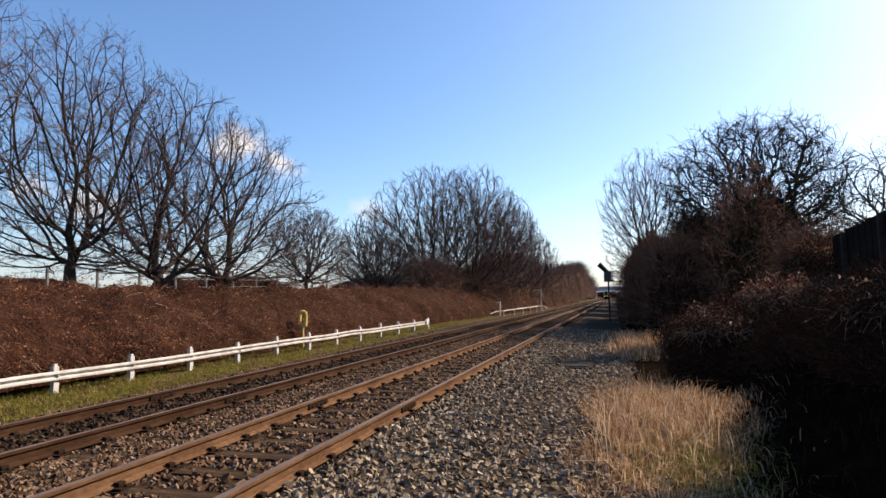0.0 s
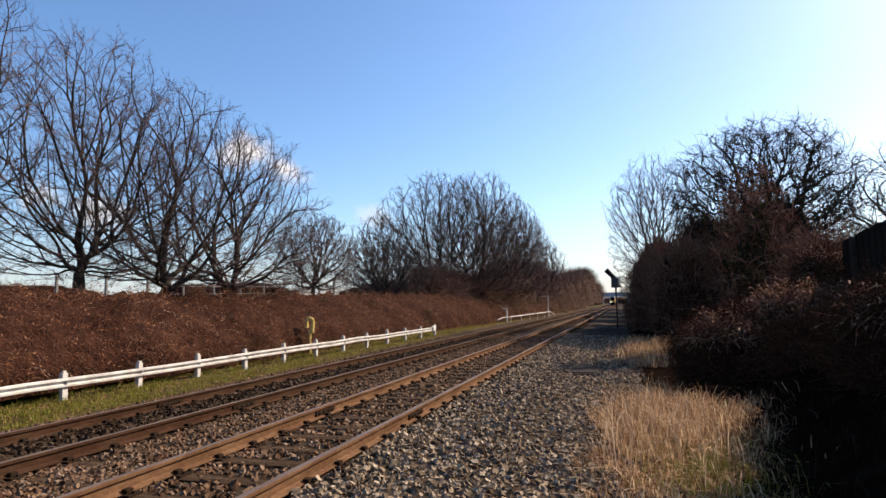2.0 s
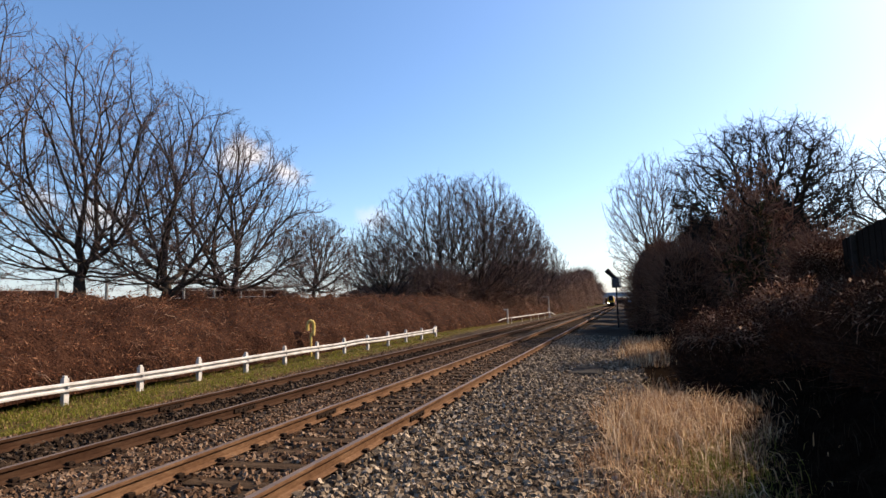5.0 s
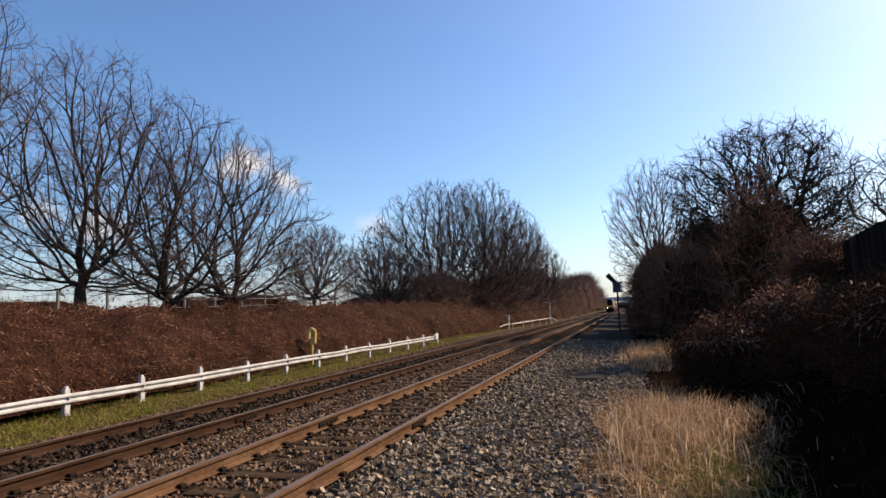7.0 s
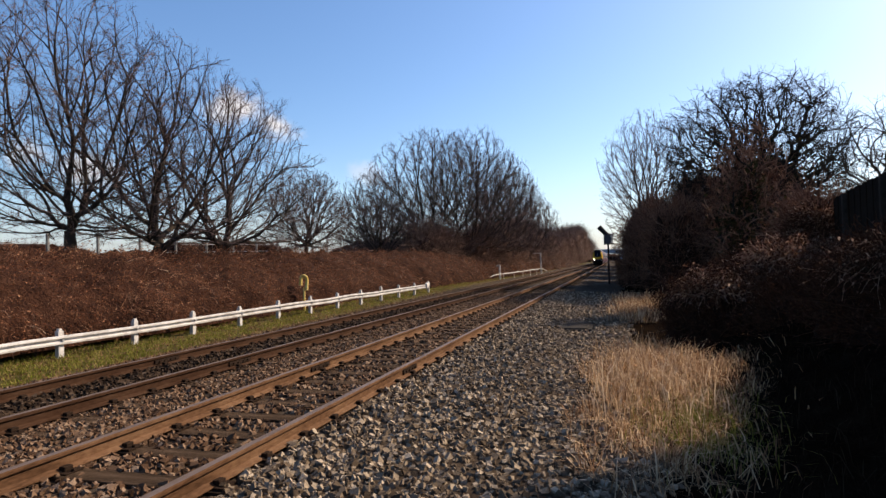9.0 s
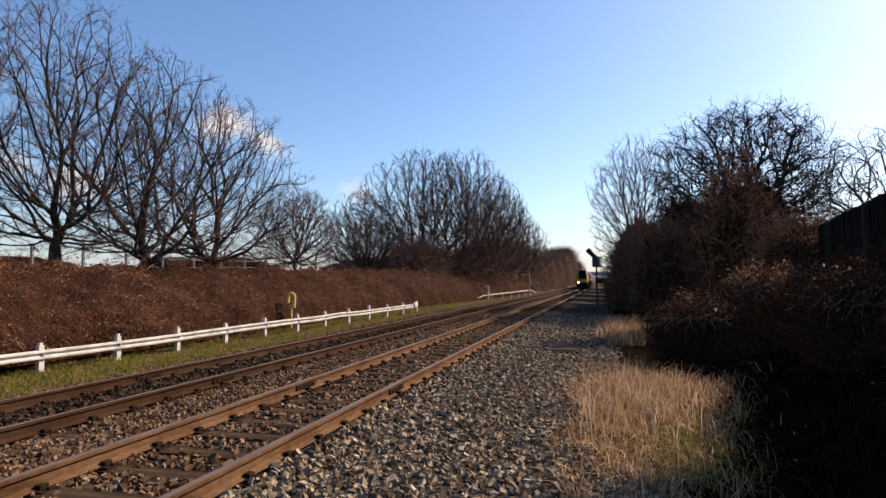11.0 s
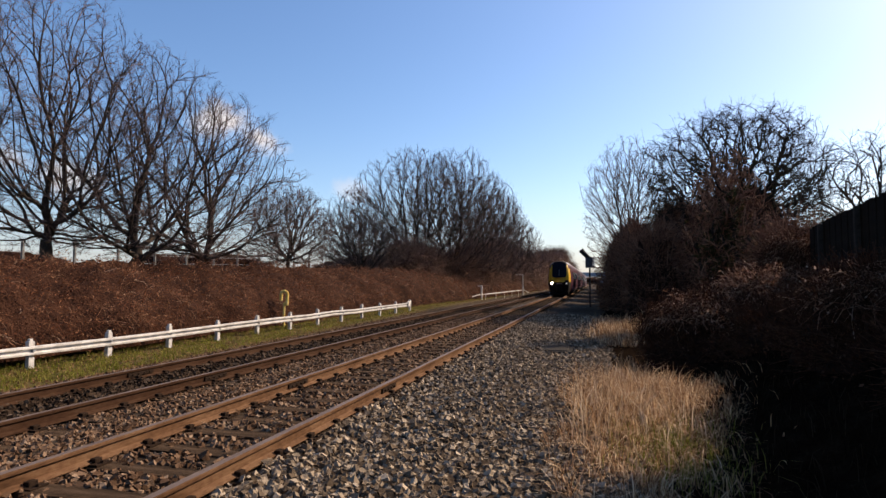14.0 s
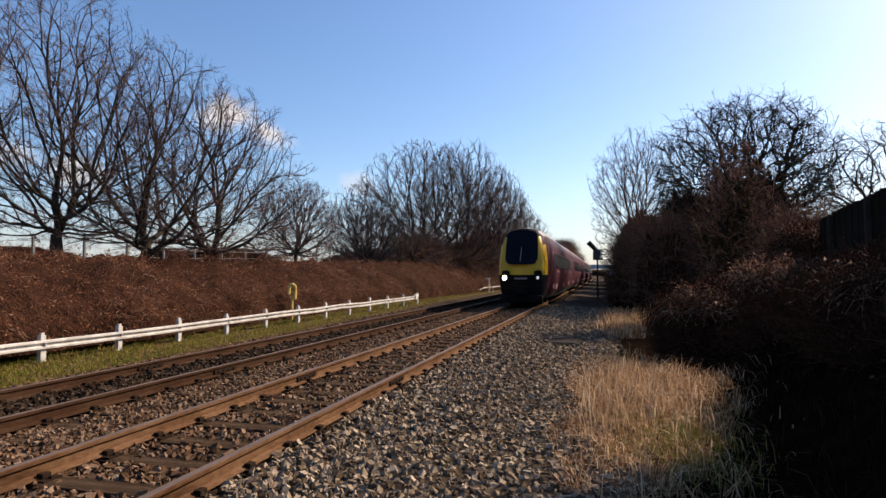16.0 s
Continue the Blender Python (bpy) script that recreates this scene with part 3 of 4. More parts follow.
# ---- left bank ----
def build_guard_rail():
    def base(y):
        return Vector((-11.4 + 0.08 * (y - 10), y, float(ground_z(-11.4 + 0.08 * (y - 10), y))))
    g = thing("guard_rail", "long low white metal guard rail on short posts in the grass", "guard rail")
    a, b = base(-6.0), base(30.9)
    turn = math.atan2(b.x - a.x, b.y - a.y)
    prof = [(-0.02, -0.085), (0.04, -0.072), (0.045, -0.04), (-0.015, -0.012), (-0.015, 0.012), (0.045, 0.04), (0.04, 0.072), (-0.02, 0.085), (-0.03, 0.085),
            (0.025, 0.068), (0.03, 0.044), (-0.027, 0.015), (-0.027, -0.015), (0.03, -0.044), (0.025, -0.068), (-0.03, -0.085)]
    ys = [-6.0 + 1.9 * i for i in range(19)] + [30.3]
    rng = np.random.default_rng(3)
    v = []
    for i, y in enumerate(ys):
        p = base(y) + Vector((0.06, 0, 0.38 + rng.uniform(-0.012, 0.012)))
        v += [(p.x + x, p.y, p.z + 1.15 * z) for x, z in prof]
    n = len(prof)
    f = np.array([[k * n + i, k * n + (i + 1) % n, (k + 1) * n + (i + 1) % n, (k + 1) * n + i] for k in range(len(ys) - 1) for i in range(n)])
    np_part("beam", np.array(v), f, M_WHITE, g)
    for i in range(20):
        y = 9.97 + 1.9 * (i - 8)
        p = base(y)
        bm = bmesh.new()
        lean = rng.uniform(-0.015, 0.015)
        box(bm, -0.05, 0.05, -0.065, 0.065, -0.2, 0.58, 0.008)
        box(bm, -0.035, 0.035, -0.04, 0.04, 0.575, 0.63, 0.01)
        for w in bm.verts:
            w.co.y += lean * w.co.z
        post = part("post", bm, M_WHITE, g)
        post.location = p
        bm = rod(bmesh.new(), (0.03, 0, 0.38), (0.11, 0, 0.38), 0.028, None, 8)
        bolt = part("bolt", bm, M_GREYMETAL, post)
    # flared end
    p = base(30.6)
    bm = bmesh.new()
    box(bm, -0.06, 0.08, -0.3, 0.4, -0.13, 0.13, 0.03)
    for w in bm.verts:
        w.co.z += 0.35 * (w.co.y + 0.3) * 0.35
        w.co.x -= 0.2 * max(0, w.co.y)
    part("end_flare", bm, M_WHITE, g).location = p + Vector((0.06, 0, 0.38))


build_guard_rail()


def build_sign():
    # yellow bent marker on a post behind the guard rail
    x, y = -11.4, 20.4
    z = float(ground_z(x, y))
    s = thing("line_marker", "faded yellow lineside marker with a rounded top on a post", "marker sign", m=Matrix.Translation((x, y, z)))
    part("post", rod(bmesh.new(), (0, 0, -0.2), (0, 0, 0.9), 0.045, None, 10), M_YELLOWSIGN, s)
    bm = bmesh.new()
    for a in range(12):
        t0, t1 = math.pi * a / 12, math.pi * (a + 1) / 12
        rod(bm, (0.0 - 0.13 * math.cos(t0), 0, 1.22 + 0.13 * math.sin(t0)), (0.0 - 0.13 * math.cos(t1), 0, 1.22 + 0.13 * math.sin(t1)), 0.065, None, 8)
    rod(bm, (-0.13, 0, 1.22), (-0.14, 0, 1.0), 0.065, None, 8)
    rod(bm, (0.13, 0, 1.22), (0.11, 0, 0.82), 0.065, None, 8)
    box(bm, -0.02, 0.15, -0.03, 0.03, 0.8, 0.92, 0.01)
    part("hoop", bm, M_YELLOWSIGN, s)


build_sign()


def bank_top(y):
    return 2.55 + 0.012 * np.clip(y - 8, -10, 60)


def mound(name, label, n_u, n_v, fn, material, smooth=True):
    """A closed-looking heap: a grid bent by fn(u, v) -> place."""
    u, v = np.meshgrid(np.linspace(0, 1, n_u), np.linspace(0, 1, n_v))
    p = fn(u, v)
    k = (np.arange(n_v - 1)[:, None] * n_u + np.arange(n_u - 1)[None]).ravel()
    q = np.stack([k, k + 1, k + n_u + 1, k + n_u], -1)
    return p, q


def thicket(rng, places, way, length, radius, droop, leaf, gn=0.2, seg=2):
    n = len(places)
    ln = length * rng.uniform(0.4, 1.3, n)
    l = grow(rng, places, unit(way), ln, seg, gn, -droop * 3 / seg)
    r = radius * rng.uniform(0.6, 1.4, n)
    canes = tubes(l, r, r * 0.5, 3)
    s, _, _ = offshoots(rng, l, leaf, 0.2, 1.0, 0.9) if leaf else (None, None, None)
    return canes, s


def build_left_bank():
    rng = np.random.default_rng(21)

    def surf(u, v):
        y = -12 + 140 * u ** 1.5
        a = v * np.pi
        lump = 0.3 * wob(y, v * 6, 1.1) + 0.24 * wob(y + 3, v * 9, 0.45)
        foot = -11.8 + 0.02 * np.clip(y - 10, 0, 60) + 1.1 * sm(31, 44, y) + 0.3 * wob(y, y * 0.3, 1.5)
        x = foot - 2.4 * (1 - np.cos(a)) / 1.0 * 0.9
        z = 0.0 + (bank_top(y) - 0.15 + lump * 0.9) * np.sin(a * 0.5 + 0.0) ** 0.7 * (1 - 0.25 * sm(0.6, 1.0, v)) - 0.15
        return np.stack([x + lump * 0.4 * np.sin(a), y, z], -1)

    g = thing("bramble_bank", "thick red-brown winter brambles covering the long bank", "brambles")
    # filler sheet under the canes, dark in place of the shade among them
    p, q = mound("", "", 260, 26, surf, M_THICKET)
    np_part("shade_undergrowth", p.reshape(-1, 3), q, M_THICKET, g, smooth=True)
    u, v = rng.uniform(0.0, 1, 30000) ** 1.35 * 0.97 + 0.02, rng.uniform(0.0, 0.72, 30000)
    at = surf(u, v)
    way = np.stack([0.9 - v * 1.1, rng.normal(0, 0.7, len(v)), 0.35 + v], -1) + rng.normal(0, 0.35, (len(v), 3))
    canes, s = thicket(rng, at, way, 0.4, 0.0042, 0.3, 2, gn=0.32)
    tagged(np_part("cane_tangle", *canes, M_CANE, g), kind="stuff")
    u, v = rng.uniform(0.02, 0.7, 3200), rng.uniform(0.02, 0.7, 3200)
    at = surf(u, v)
    way = np.stack([0.9 - v, rng.normal(0, 1.0, len(v)), 0.3 + v], -1)
    keep = wob(at[:, 1] * 1.2, at[:, 2] * 3, 0.9) + rng.normal(0, 0.25, len(at)) > 0.05
    pale, _ = thicket(rng, at[keep], way[keep], 0.45, 0.0045, 0.4, 0, gn=0.35, seg=3)
    tagged(np_part("pale_stalk_tangle", *pale, M_DRYCANE, g), kind="stuff")
    tagged(np_part("leaf_litter", *leaves(rng, s + rng.normal(0, 0.05, s.shape), 0.018, 0.045), M_DEADLEAF, g), kind="stuff")


build_left_bank()


def build_left_grass():
    rng = np.random.default_rng(31)
    at = scatter(rng, 34000, -12.2, -9.4, 5, 62, 1.2)
    patch = wob(at[:, 0] * 1.3, at[:, 1], 0.7)
    at = at[patch + rng.normal(0, 0.3, len(at)) > -0.3]
    v, f = blades(rng, at, 0.11, 0.0065, 0.8)
    tagged(np_part("verge_grass", v, f, M_GRASS), "short green and straw-flecked grass along the track", "grass", kind="stuff")
    at = scatter(rng, 15000, -12.0, -9.0, 5, 50, 1.2)
    at[:, 2] += 0.02
    tagged(np_part("fallen_leaves", *leaves(rng, at, 0.015, 0.04), M_FALLEN), "brown fallen leaves and straw on the verge", "leaf litter", kind="stuff")


build_left_grass()

# ---- trees on the left ----
bare_tree("tree", "tall bare tree with one upright main stem behind the bramble bank", (-18.6, 16.7, 2.0), 10.1, 4.4, 4.4, 101, n=2000, trunk_r=0.27, fork=0.1, bias=0.5, twigs=4, twig_len=0.42, stout=0.45)
bare_tree("tree", "broad bare tree with a fan of upright stems", (-16.6, 18.7, 1.9), 8.6, 4.6, 4.6, 102, n=1650, trunk_r=0.36, fork=0.04, bias=0.5, twigs=4, twig_len=0.42, stout=0.47)
bare_tree("tree", "bare spreading tree with low sweeping limbs", (-16.0, 21.7, 1.9), 7.9, 4.7, 4.7, 103, n=1550, trunk_r=0.31, fork=0.06, low=0.28, bias=0.5, twigs=4, twig_len=0.42, stout=0.47)
bare_tree("tree", "small dense bare tree at the end of the row", (-16.4, 29.7, 2.0), 4.9, 2.7, 2.7, 104, n=1500, twigs=6, trunk_r=0.14, fork=0.14, low=0.45, rough=0.03, twig_len=0.34, tiplets=1)
bare_tree("tree", "tall bare tree at the edge of the field", (-21.6, 11.9, 1.8), 14.0, 5.0, 5.0, 105, n=2200, trunk_r=0.26, bias=0.5, low=0.45, twigs=3, twig_len=0.5, tiplets=1)
for i, (x, y, h, r, s, n) in enumerate([(-15.2, 49.7, 11.6, 6.8, 111, 2600), (-12.2, 52.5, 12.0, 5.9, 112, 2600), (-19.0, 46.5, 7.8, 4.6, 113, 1200), (-10.6, 58.5, 10.7, 4.2, 114, 1900),
                                        (-17.4, 43.5, 5.4, 3.7, 115, 1000), (-10.8, 66.0, 10.4, 3.6, 116, 1300), (-10.2, 76.0, 9.6, 3.4, 117, 800), (-10.2, 88.0, 9.2, 3.6, 118, 800)]):
    bare_tree("tree", "bare twiggy tree in the clump beside the line", (x, y, 1.7), h, r, r, s, n=n, trunk_r=0.26, fork=0.06, fine=0.0082, twig_len=0.62, low=0.33, bias=0.6, twigs=6,
              group="lineside clump", tiplets=0)


def twig_bush(name, label, x, y, rx, ry, h, seed, n, material=None, twig=None, leafmat=None, core=None, z=None, length=0.9, category="bush", leaf=1, rad=0.008, size=(0.03, 0.07), fuzz=0.45, seg=2, heart=0.86, rugged=1.0):
    """A rounded thicket: a lumpy heart coloured dark as inner shade, and a coat of twigs and withered leaves."""
    rng = np.random.default_rng(seed)
    z0 = float(ground_z(x, y)) - 0.15 if z is None else z
    b = thing(name, label, category, m=Matrix.Translation((x, y, z0)))

    def surf(u, v, k=1.0):
        a, e = u * 2 * np.pi, v * np.pi * 0.5
        lump = 1 + rugged * (0.16 * wob(np.cos(a) * 3 + seed, np.sin(a) * 3 + v * 4, 0.8) + 0.08 * wob(np.cos(a) * 6, np.sin(a) * 6 + v * 9 + seed, 0.5))
        rr = np.cos(e) ** 0.6 * lump * k
        return np.stack([np.cos(a) * rx * rr, np.sin(a) * ry * rr, h * np.sin(e) ** 0.9 * lump * k], -1)

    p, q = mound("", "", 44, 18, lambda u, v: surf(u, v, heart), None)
    np_part("heart", p.reshape(-1, 3), q, core or M_SHADE_THICKET, b, smooth=True)
    u, v = rng.uniform(0, 1, n), rng.uniform(0, 1, n) ** 0.8
    at = surf(u, v, heart - 0.02)
    way = at / np.array([rx, ry, h]) + np.array([0, 0, 0.35]) + rng.normal(0, fuzz, at.shape)
    canes, s = thicket(rng, at, way, length, rad, 0.06, leaf, seg=seg)
    tagged(np_part("twig_coat", *canes, twig or M_CANE, b), kind="stuff")
    if leaf:
        tagged(np_part("foliage", *leaves(rng, s + rng.normal(0, 0.05, s.shape), *size), leafmat or M_DEADLEAF, b), kind="stuff")
    return b


# scrub under the clump and along the far side of the line
for i, (x, y, rx, ry, h) in enumerate([(-14.2, 46, 2.4, 5, 2.9), (-12.6, 53, 2.4, 5, 4.0), (-12.0, 60, 2.4, 6, 6.0), (-12.0, 72, 2.6, 7, 7.2), (-11.8, 86, 2.8, 8, 7.0),
                                       (-11.6, 104, 3.4, 10, 7.4), (-12, 128, 4, 13, 8.6), (-12.5, 158, 4.5, 17, 10.8), (-13, 200, 5, 22, 13.0), (-13.8, 250, 5.5, 26, 15.5), (-13.6, 320, 5, 30, 11)]):
    twig_bush("scrub", "brown leafless scrub along the line", x, y, rx, ry, h, 200 + i, 3900 if y < 90 else 2400, twig=M_SCRUBTWIG, rad=0.005 + 0.0001 * y, length=1.1 + 0.008 * y, core=M_SCRUB, category="scrub",
              leafmat=M_SCRUBTWIG, leaf=1, size=(0.02 + 0.0003 * y, 0.05 + 0.0004 * y), heart=0.78, rugged=1.4 if y < 95 else 0.6, fuzz=0.75, seg=2 if y < 65 else 1)

# ---- right side: hedge, trees, bramble heap, fence ----
HEDGE = [(5.3, 18.0, 1.0, 1.5, 3.3), (7.7, 31.0, 3.0, 3.4, 4.5), (5.2, 38.0, 3.0, 4.4, 7.6), (11.6, 32.5, 3.8, 4.0, 4.4), (3.1, 33.5, 1.9, 3.4, 5.3), (8.4, 38.5, 3.8, 5.0, 8.6), (2.8, 40.5, 1.8, 4.5, 6.2), (1.5, 40.0, 0.9, 2.4, 4.4),
         (3.2, 50.0, 2.4, 6.0, 6.4), (3.8, 63.0, 2.8, 8.0, 8.6), (4.6, 81.0, 3.3, 11.0, 11.0), (5.4, 106.0, 4.0, 16.0, 13.0), (6.6, 145.0, 5.0, 24.0, 15.0)]
for i, (x, y, rx, ry, h) in enumerate(HEDGE):
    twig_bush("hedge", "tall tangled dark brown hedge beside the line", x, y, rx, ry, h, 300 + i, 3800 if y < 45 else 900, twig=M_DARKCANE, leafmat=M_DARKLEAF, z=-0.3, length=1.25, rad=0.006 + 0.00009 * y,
              core=M_SHADE_THICKET, category="hedge", leaf=3 if y < 36 else 1, fuzz=0.8, size=(0.02, 0.05), seg=2 if y < 45 else 1, heart=0.72, rugged=1.7)
bare_tree("tree", "gnarled bare tree with dark twisting branches above the hedge", (7.9, 36.4, 0.8), 10.7, 5.3, 4.7, 131, n=2600, trunk_r=0.3, rough=0.13, fine=0.0115,
          twig_len=0.8, bias=0.55, bark=M_DARKBARK, twig=M_DARKBARK, low=0.6, fork=0.3, up=-0.05, twigs=4, tiplets=1, ivy=2600)
bare_tree("tree", "pale bare tree behind the hedge", (2.5, 44.0, 0.5), 11.4, 3.6, 3.4, 132, n=1500, trunk_r=0.2, fine=0.0075, twigs=4, twig_len=0.6, fork=0.2, low=0.5, bias=0.7)
bare_tree("tree", "small gnarled bare tree beyond the fence", (13.2, 34.0, 1.0), 8.4, 3.3, 3.3, 133, n=560, trunk_r=0.2, rough=0.12, fine=0.012, twig_len=0.8, bark=M_DARKBARK,
          twig=M_DARKBARK, fork=0.25, up=0.05, tiplets=1)
bare_tree("tree", "short ivy-clad tree at the hedge's near end", (4.4, 22.4, 0.6), 5.6, 1.5, 1.5, 134, n=700, trunk_r=0.2, rough=0.08, fine=0.009, twig_len=0.5, bark=M_DARKBARK,
          twig=M_DARKCANE, fork=0.1, ivy=2000, tiplets=1)


def build_bramble_heap():
    rng = np.random.default_rng(45)
    for i, (x, y, rx, ry, h, z) in enumerate([(3.5, 11.3, 1.4, 1.9, 1.3, -0.2), (2.1, 13.2, 1.2, 1.6, 1.3, -0.2), (3.5, 13.6, 1.6, 2.0, 1.85, -0.2), (3.6, 8.9, 1.1, 1.6, 1.3, 0.3), (4.5, 15.7, 0.55, 1.0, 1.75, 0.7),
                                              (3.6, 5.6, 1.1, 1.5, 0.9, 0.5)]):
        b = twig_bush("bramble_heap", "heap of arching brown brambles, shaded sides and sunlit tops coloured in", x, y, rx, ry, h, 400 + i, 4200, z=z, length=0.5, rad=0.004,
                      category="brambles", leaf=2, size=(0.012, 0.032), core=M_SHADE_THICKET, twig=M_SHADECANE, leafmat=M_SHADECANE)
        if i in (0, 5):
            continue
        n = 1200 if i > 2 else 3000
        # paler canes over the crest only, sunlight put into their colour
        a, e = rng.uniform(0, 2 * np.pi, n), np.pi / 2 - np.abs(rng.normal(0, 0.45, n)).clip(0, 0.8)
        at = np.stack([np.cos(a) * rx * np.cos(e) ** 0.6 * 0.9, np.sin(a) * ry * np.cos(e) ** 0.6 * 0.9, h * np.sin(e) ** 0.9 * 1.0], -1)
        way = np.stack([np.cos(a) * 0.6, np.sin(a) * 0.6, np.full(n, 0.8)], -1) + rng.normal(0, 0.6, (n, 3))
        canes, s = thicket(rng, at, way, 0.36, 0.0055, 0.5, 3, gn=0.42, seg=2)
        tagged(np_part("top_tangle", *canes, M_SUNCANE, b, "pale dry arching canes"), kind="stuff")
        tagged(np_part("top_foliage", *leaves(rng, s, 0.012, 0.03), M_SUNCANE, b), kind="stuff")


build_bramble_heap()


def build_fence():
    f = thing("board_fence", "tall dark weathered board fence with posts above the bank", "fence")
    x = 4.75
    for i in range(12):
        y = -6 + 1.83 * i
        z = float(ground_z(x, y))
        post = part("post", box(bmesh.new(), -0.045, 0.045, -0.045, 0.045, -0.4, 1.68, 0.01), M_POST, f)
        post.location = (x - 0.13, y, z - 0.06 * max(0, y - 11.5))
    for i in range(140):
        y = -6 + 0.15 * i
        z = float(ground_z(x, y)) - 0.06 * max(0, y - 11.5)
        b = part("board", box(bmesh.new(), -0.012, 0.012, -0.072, 0.072, -0.05, 1.72, 0.003), M_FENCE, f)
        b.matrix_world = pose(x - 0.075 + 0.008 * (i % 2), y, z + 0.012 * math.sin(i * 1.7), 0, 0, 0)


build_fence()
# evergreen out of view behind the fence, added to shade the near bank
twig_bush("evergreen_shade_bush", "unseen tall evergreen behind the board fence, added to cast shade", 8.2, 10.5, 2.5, 2.5, 10.2, 450, 1800, twig=M_DARKCANE, leafmat=M_IVY, core=M_SHADE_THICKET, length=0.8, leaf=3, size=(0.04, 0.08))


def build_dry_grass():
    rng = np.random.default_rng(41)
    n = 14000
    y = 4.2 + 8.0 * rng.beta(1.9, 1.7, n)
    x = rng.normal(0.6 + 0.1 * (y - 6), 0.7, n)
    tuft = wob(x * 2.5, y * 1.5, 0.5)
    keep = (x > -0.45 - 0.12 * np.sin(y * 2.1)) & (x < 0.9 + 0.2 * (y - 5) + rng.normal(0, 0.3, n)) & ~((y > 10.4) & (x > 0.9)) & (tuft + rng.normal(0, 0.22, n) > -0.12)
    x, y, tuft = x[keep], y[keep], tuft[keep]
    at = np.stack([x, y, ground_z(x, y) - 0.02], -1)
    tall = (0.2 + 0.24 * sm(6.5, 9.5, y) + 0.14 * tuft) * (1 - 0.5 * sm(1.1, 1.9, x))
    v, f = blades(rng, at, tall, 0.005, rng.choice([0.7, 1.1, 1.9], len(at)))
    tagged(np_part("dry_grass", v, f, M_STRAW), "clump of tall dry straw-coloured grass beside the ballast", "grass", kind="stuff")
    x, y = rng.uniform(-0.3, 1.15, 420), rng.uniform(6.8, 10.0, 420)
    at = np.stack([x, y, ground_z(x, y) - 0.02], -1)
    tagged(np_part("seed_stalks", *blades(rng, at, 0.56, 0.005, 0.7), M_BLEACHED), "taller bleached grass stalks above the clump", "grass", kind="stuff")
    x, y = rng.normal(0.8, 0.3, 1300), rng.normal(7.0, 0.8, 1300)
    at = np.stack([x, y, ground_z(x, y) - 0.02], -1)
    tagged(np_part("green_grass", *blades(rng, at, 0.24, 0.004, 0.8), M_GRASS), "green grass low among the dry stalks", "grass", kind="stuff")
    x, y = rng.normal(0.7, 0.45, 1900), rng.uniform(17.5, 29, 1900)
    at = np.stack([x, y, ground_z(x, y) - 0.02], -1)
    tagged(np_part("dry_grass", *blades(rng, at, 0.4, 0.007, 0.8), M_STRAW), "dry grass at the foot of the hedge", "grass", kind="stuff")
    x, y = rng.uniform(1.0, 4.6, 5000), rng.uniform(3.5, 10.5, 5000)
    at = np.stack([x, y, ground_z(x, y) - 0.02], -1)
    tagged(np_part("dry_grass", *blades(rng, at, 0.26, 0.003, 1.1), M_SHADED_STALK), "matted dead grass on the bank, coloured dark for shade", "grass", kind="stuff")


build_dry_grass()


# ---- lineside things ----
def build_signal():
    s = thing("railway_signal", "black railway signal with long hood and box on a post", "railway signal", m=Matrix.Translation((-0.37, 45, -0.3)))
    part("post", rod(bmesh.new(), (0, 0, -0.1), (0, 0, 2.9), 0.06, None, 12), M_BLACKMETAL, s)
    bm = box(bmesh.new(), -0.3, 0.22, -0.16, 0.16, 2.85, 3.6, 0.03)
    part("equipment_box", bm, M_BOX, s)
    part("back_plate", box(bmesh.new(), 0.23, 0.34, -0.2, 0.2, 2.95, 3.62, 0.02), M_GREYMETAL, s)
    part("bracket", box(bmesh.new(), 0.15, 0.42, -0.05, 0.05, 2.85, 2.97, 0.01), M_BLACKMETAL, s)
    bm = rod(bmesh.new(), (-0.02, 0, 3.5), (-0.62, -0.1, 4.16), 0.15, 0.19, 14)
    part("hood", bm, M_BLACKMETAL, s)


build_signal()


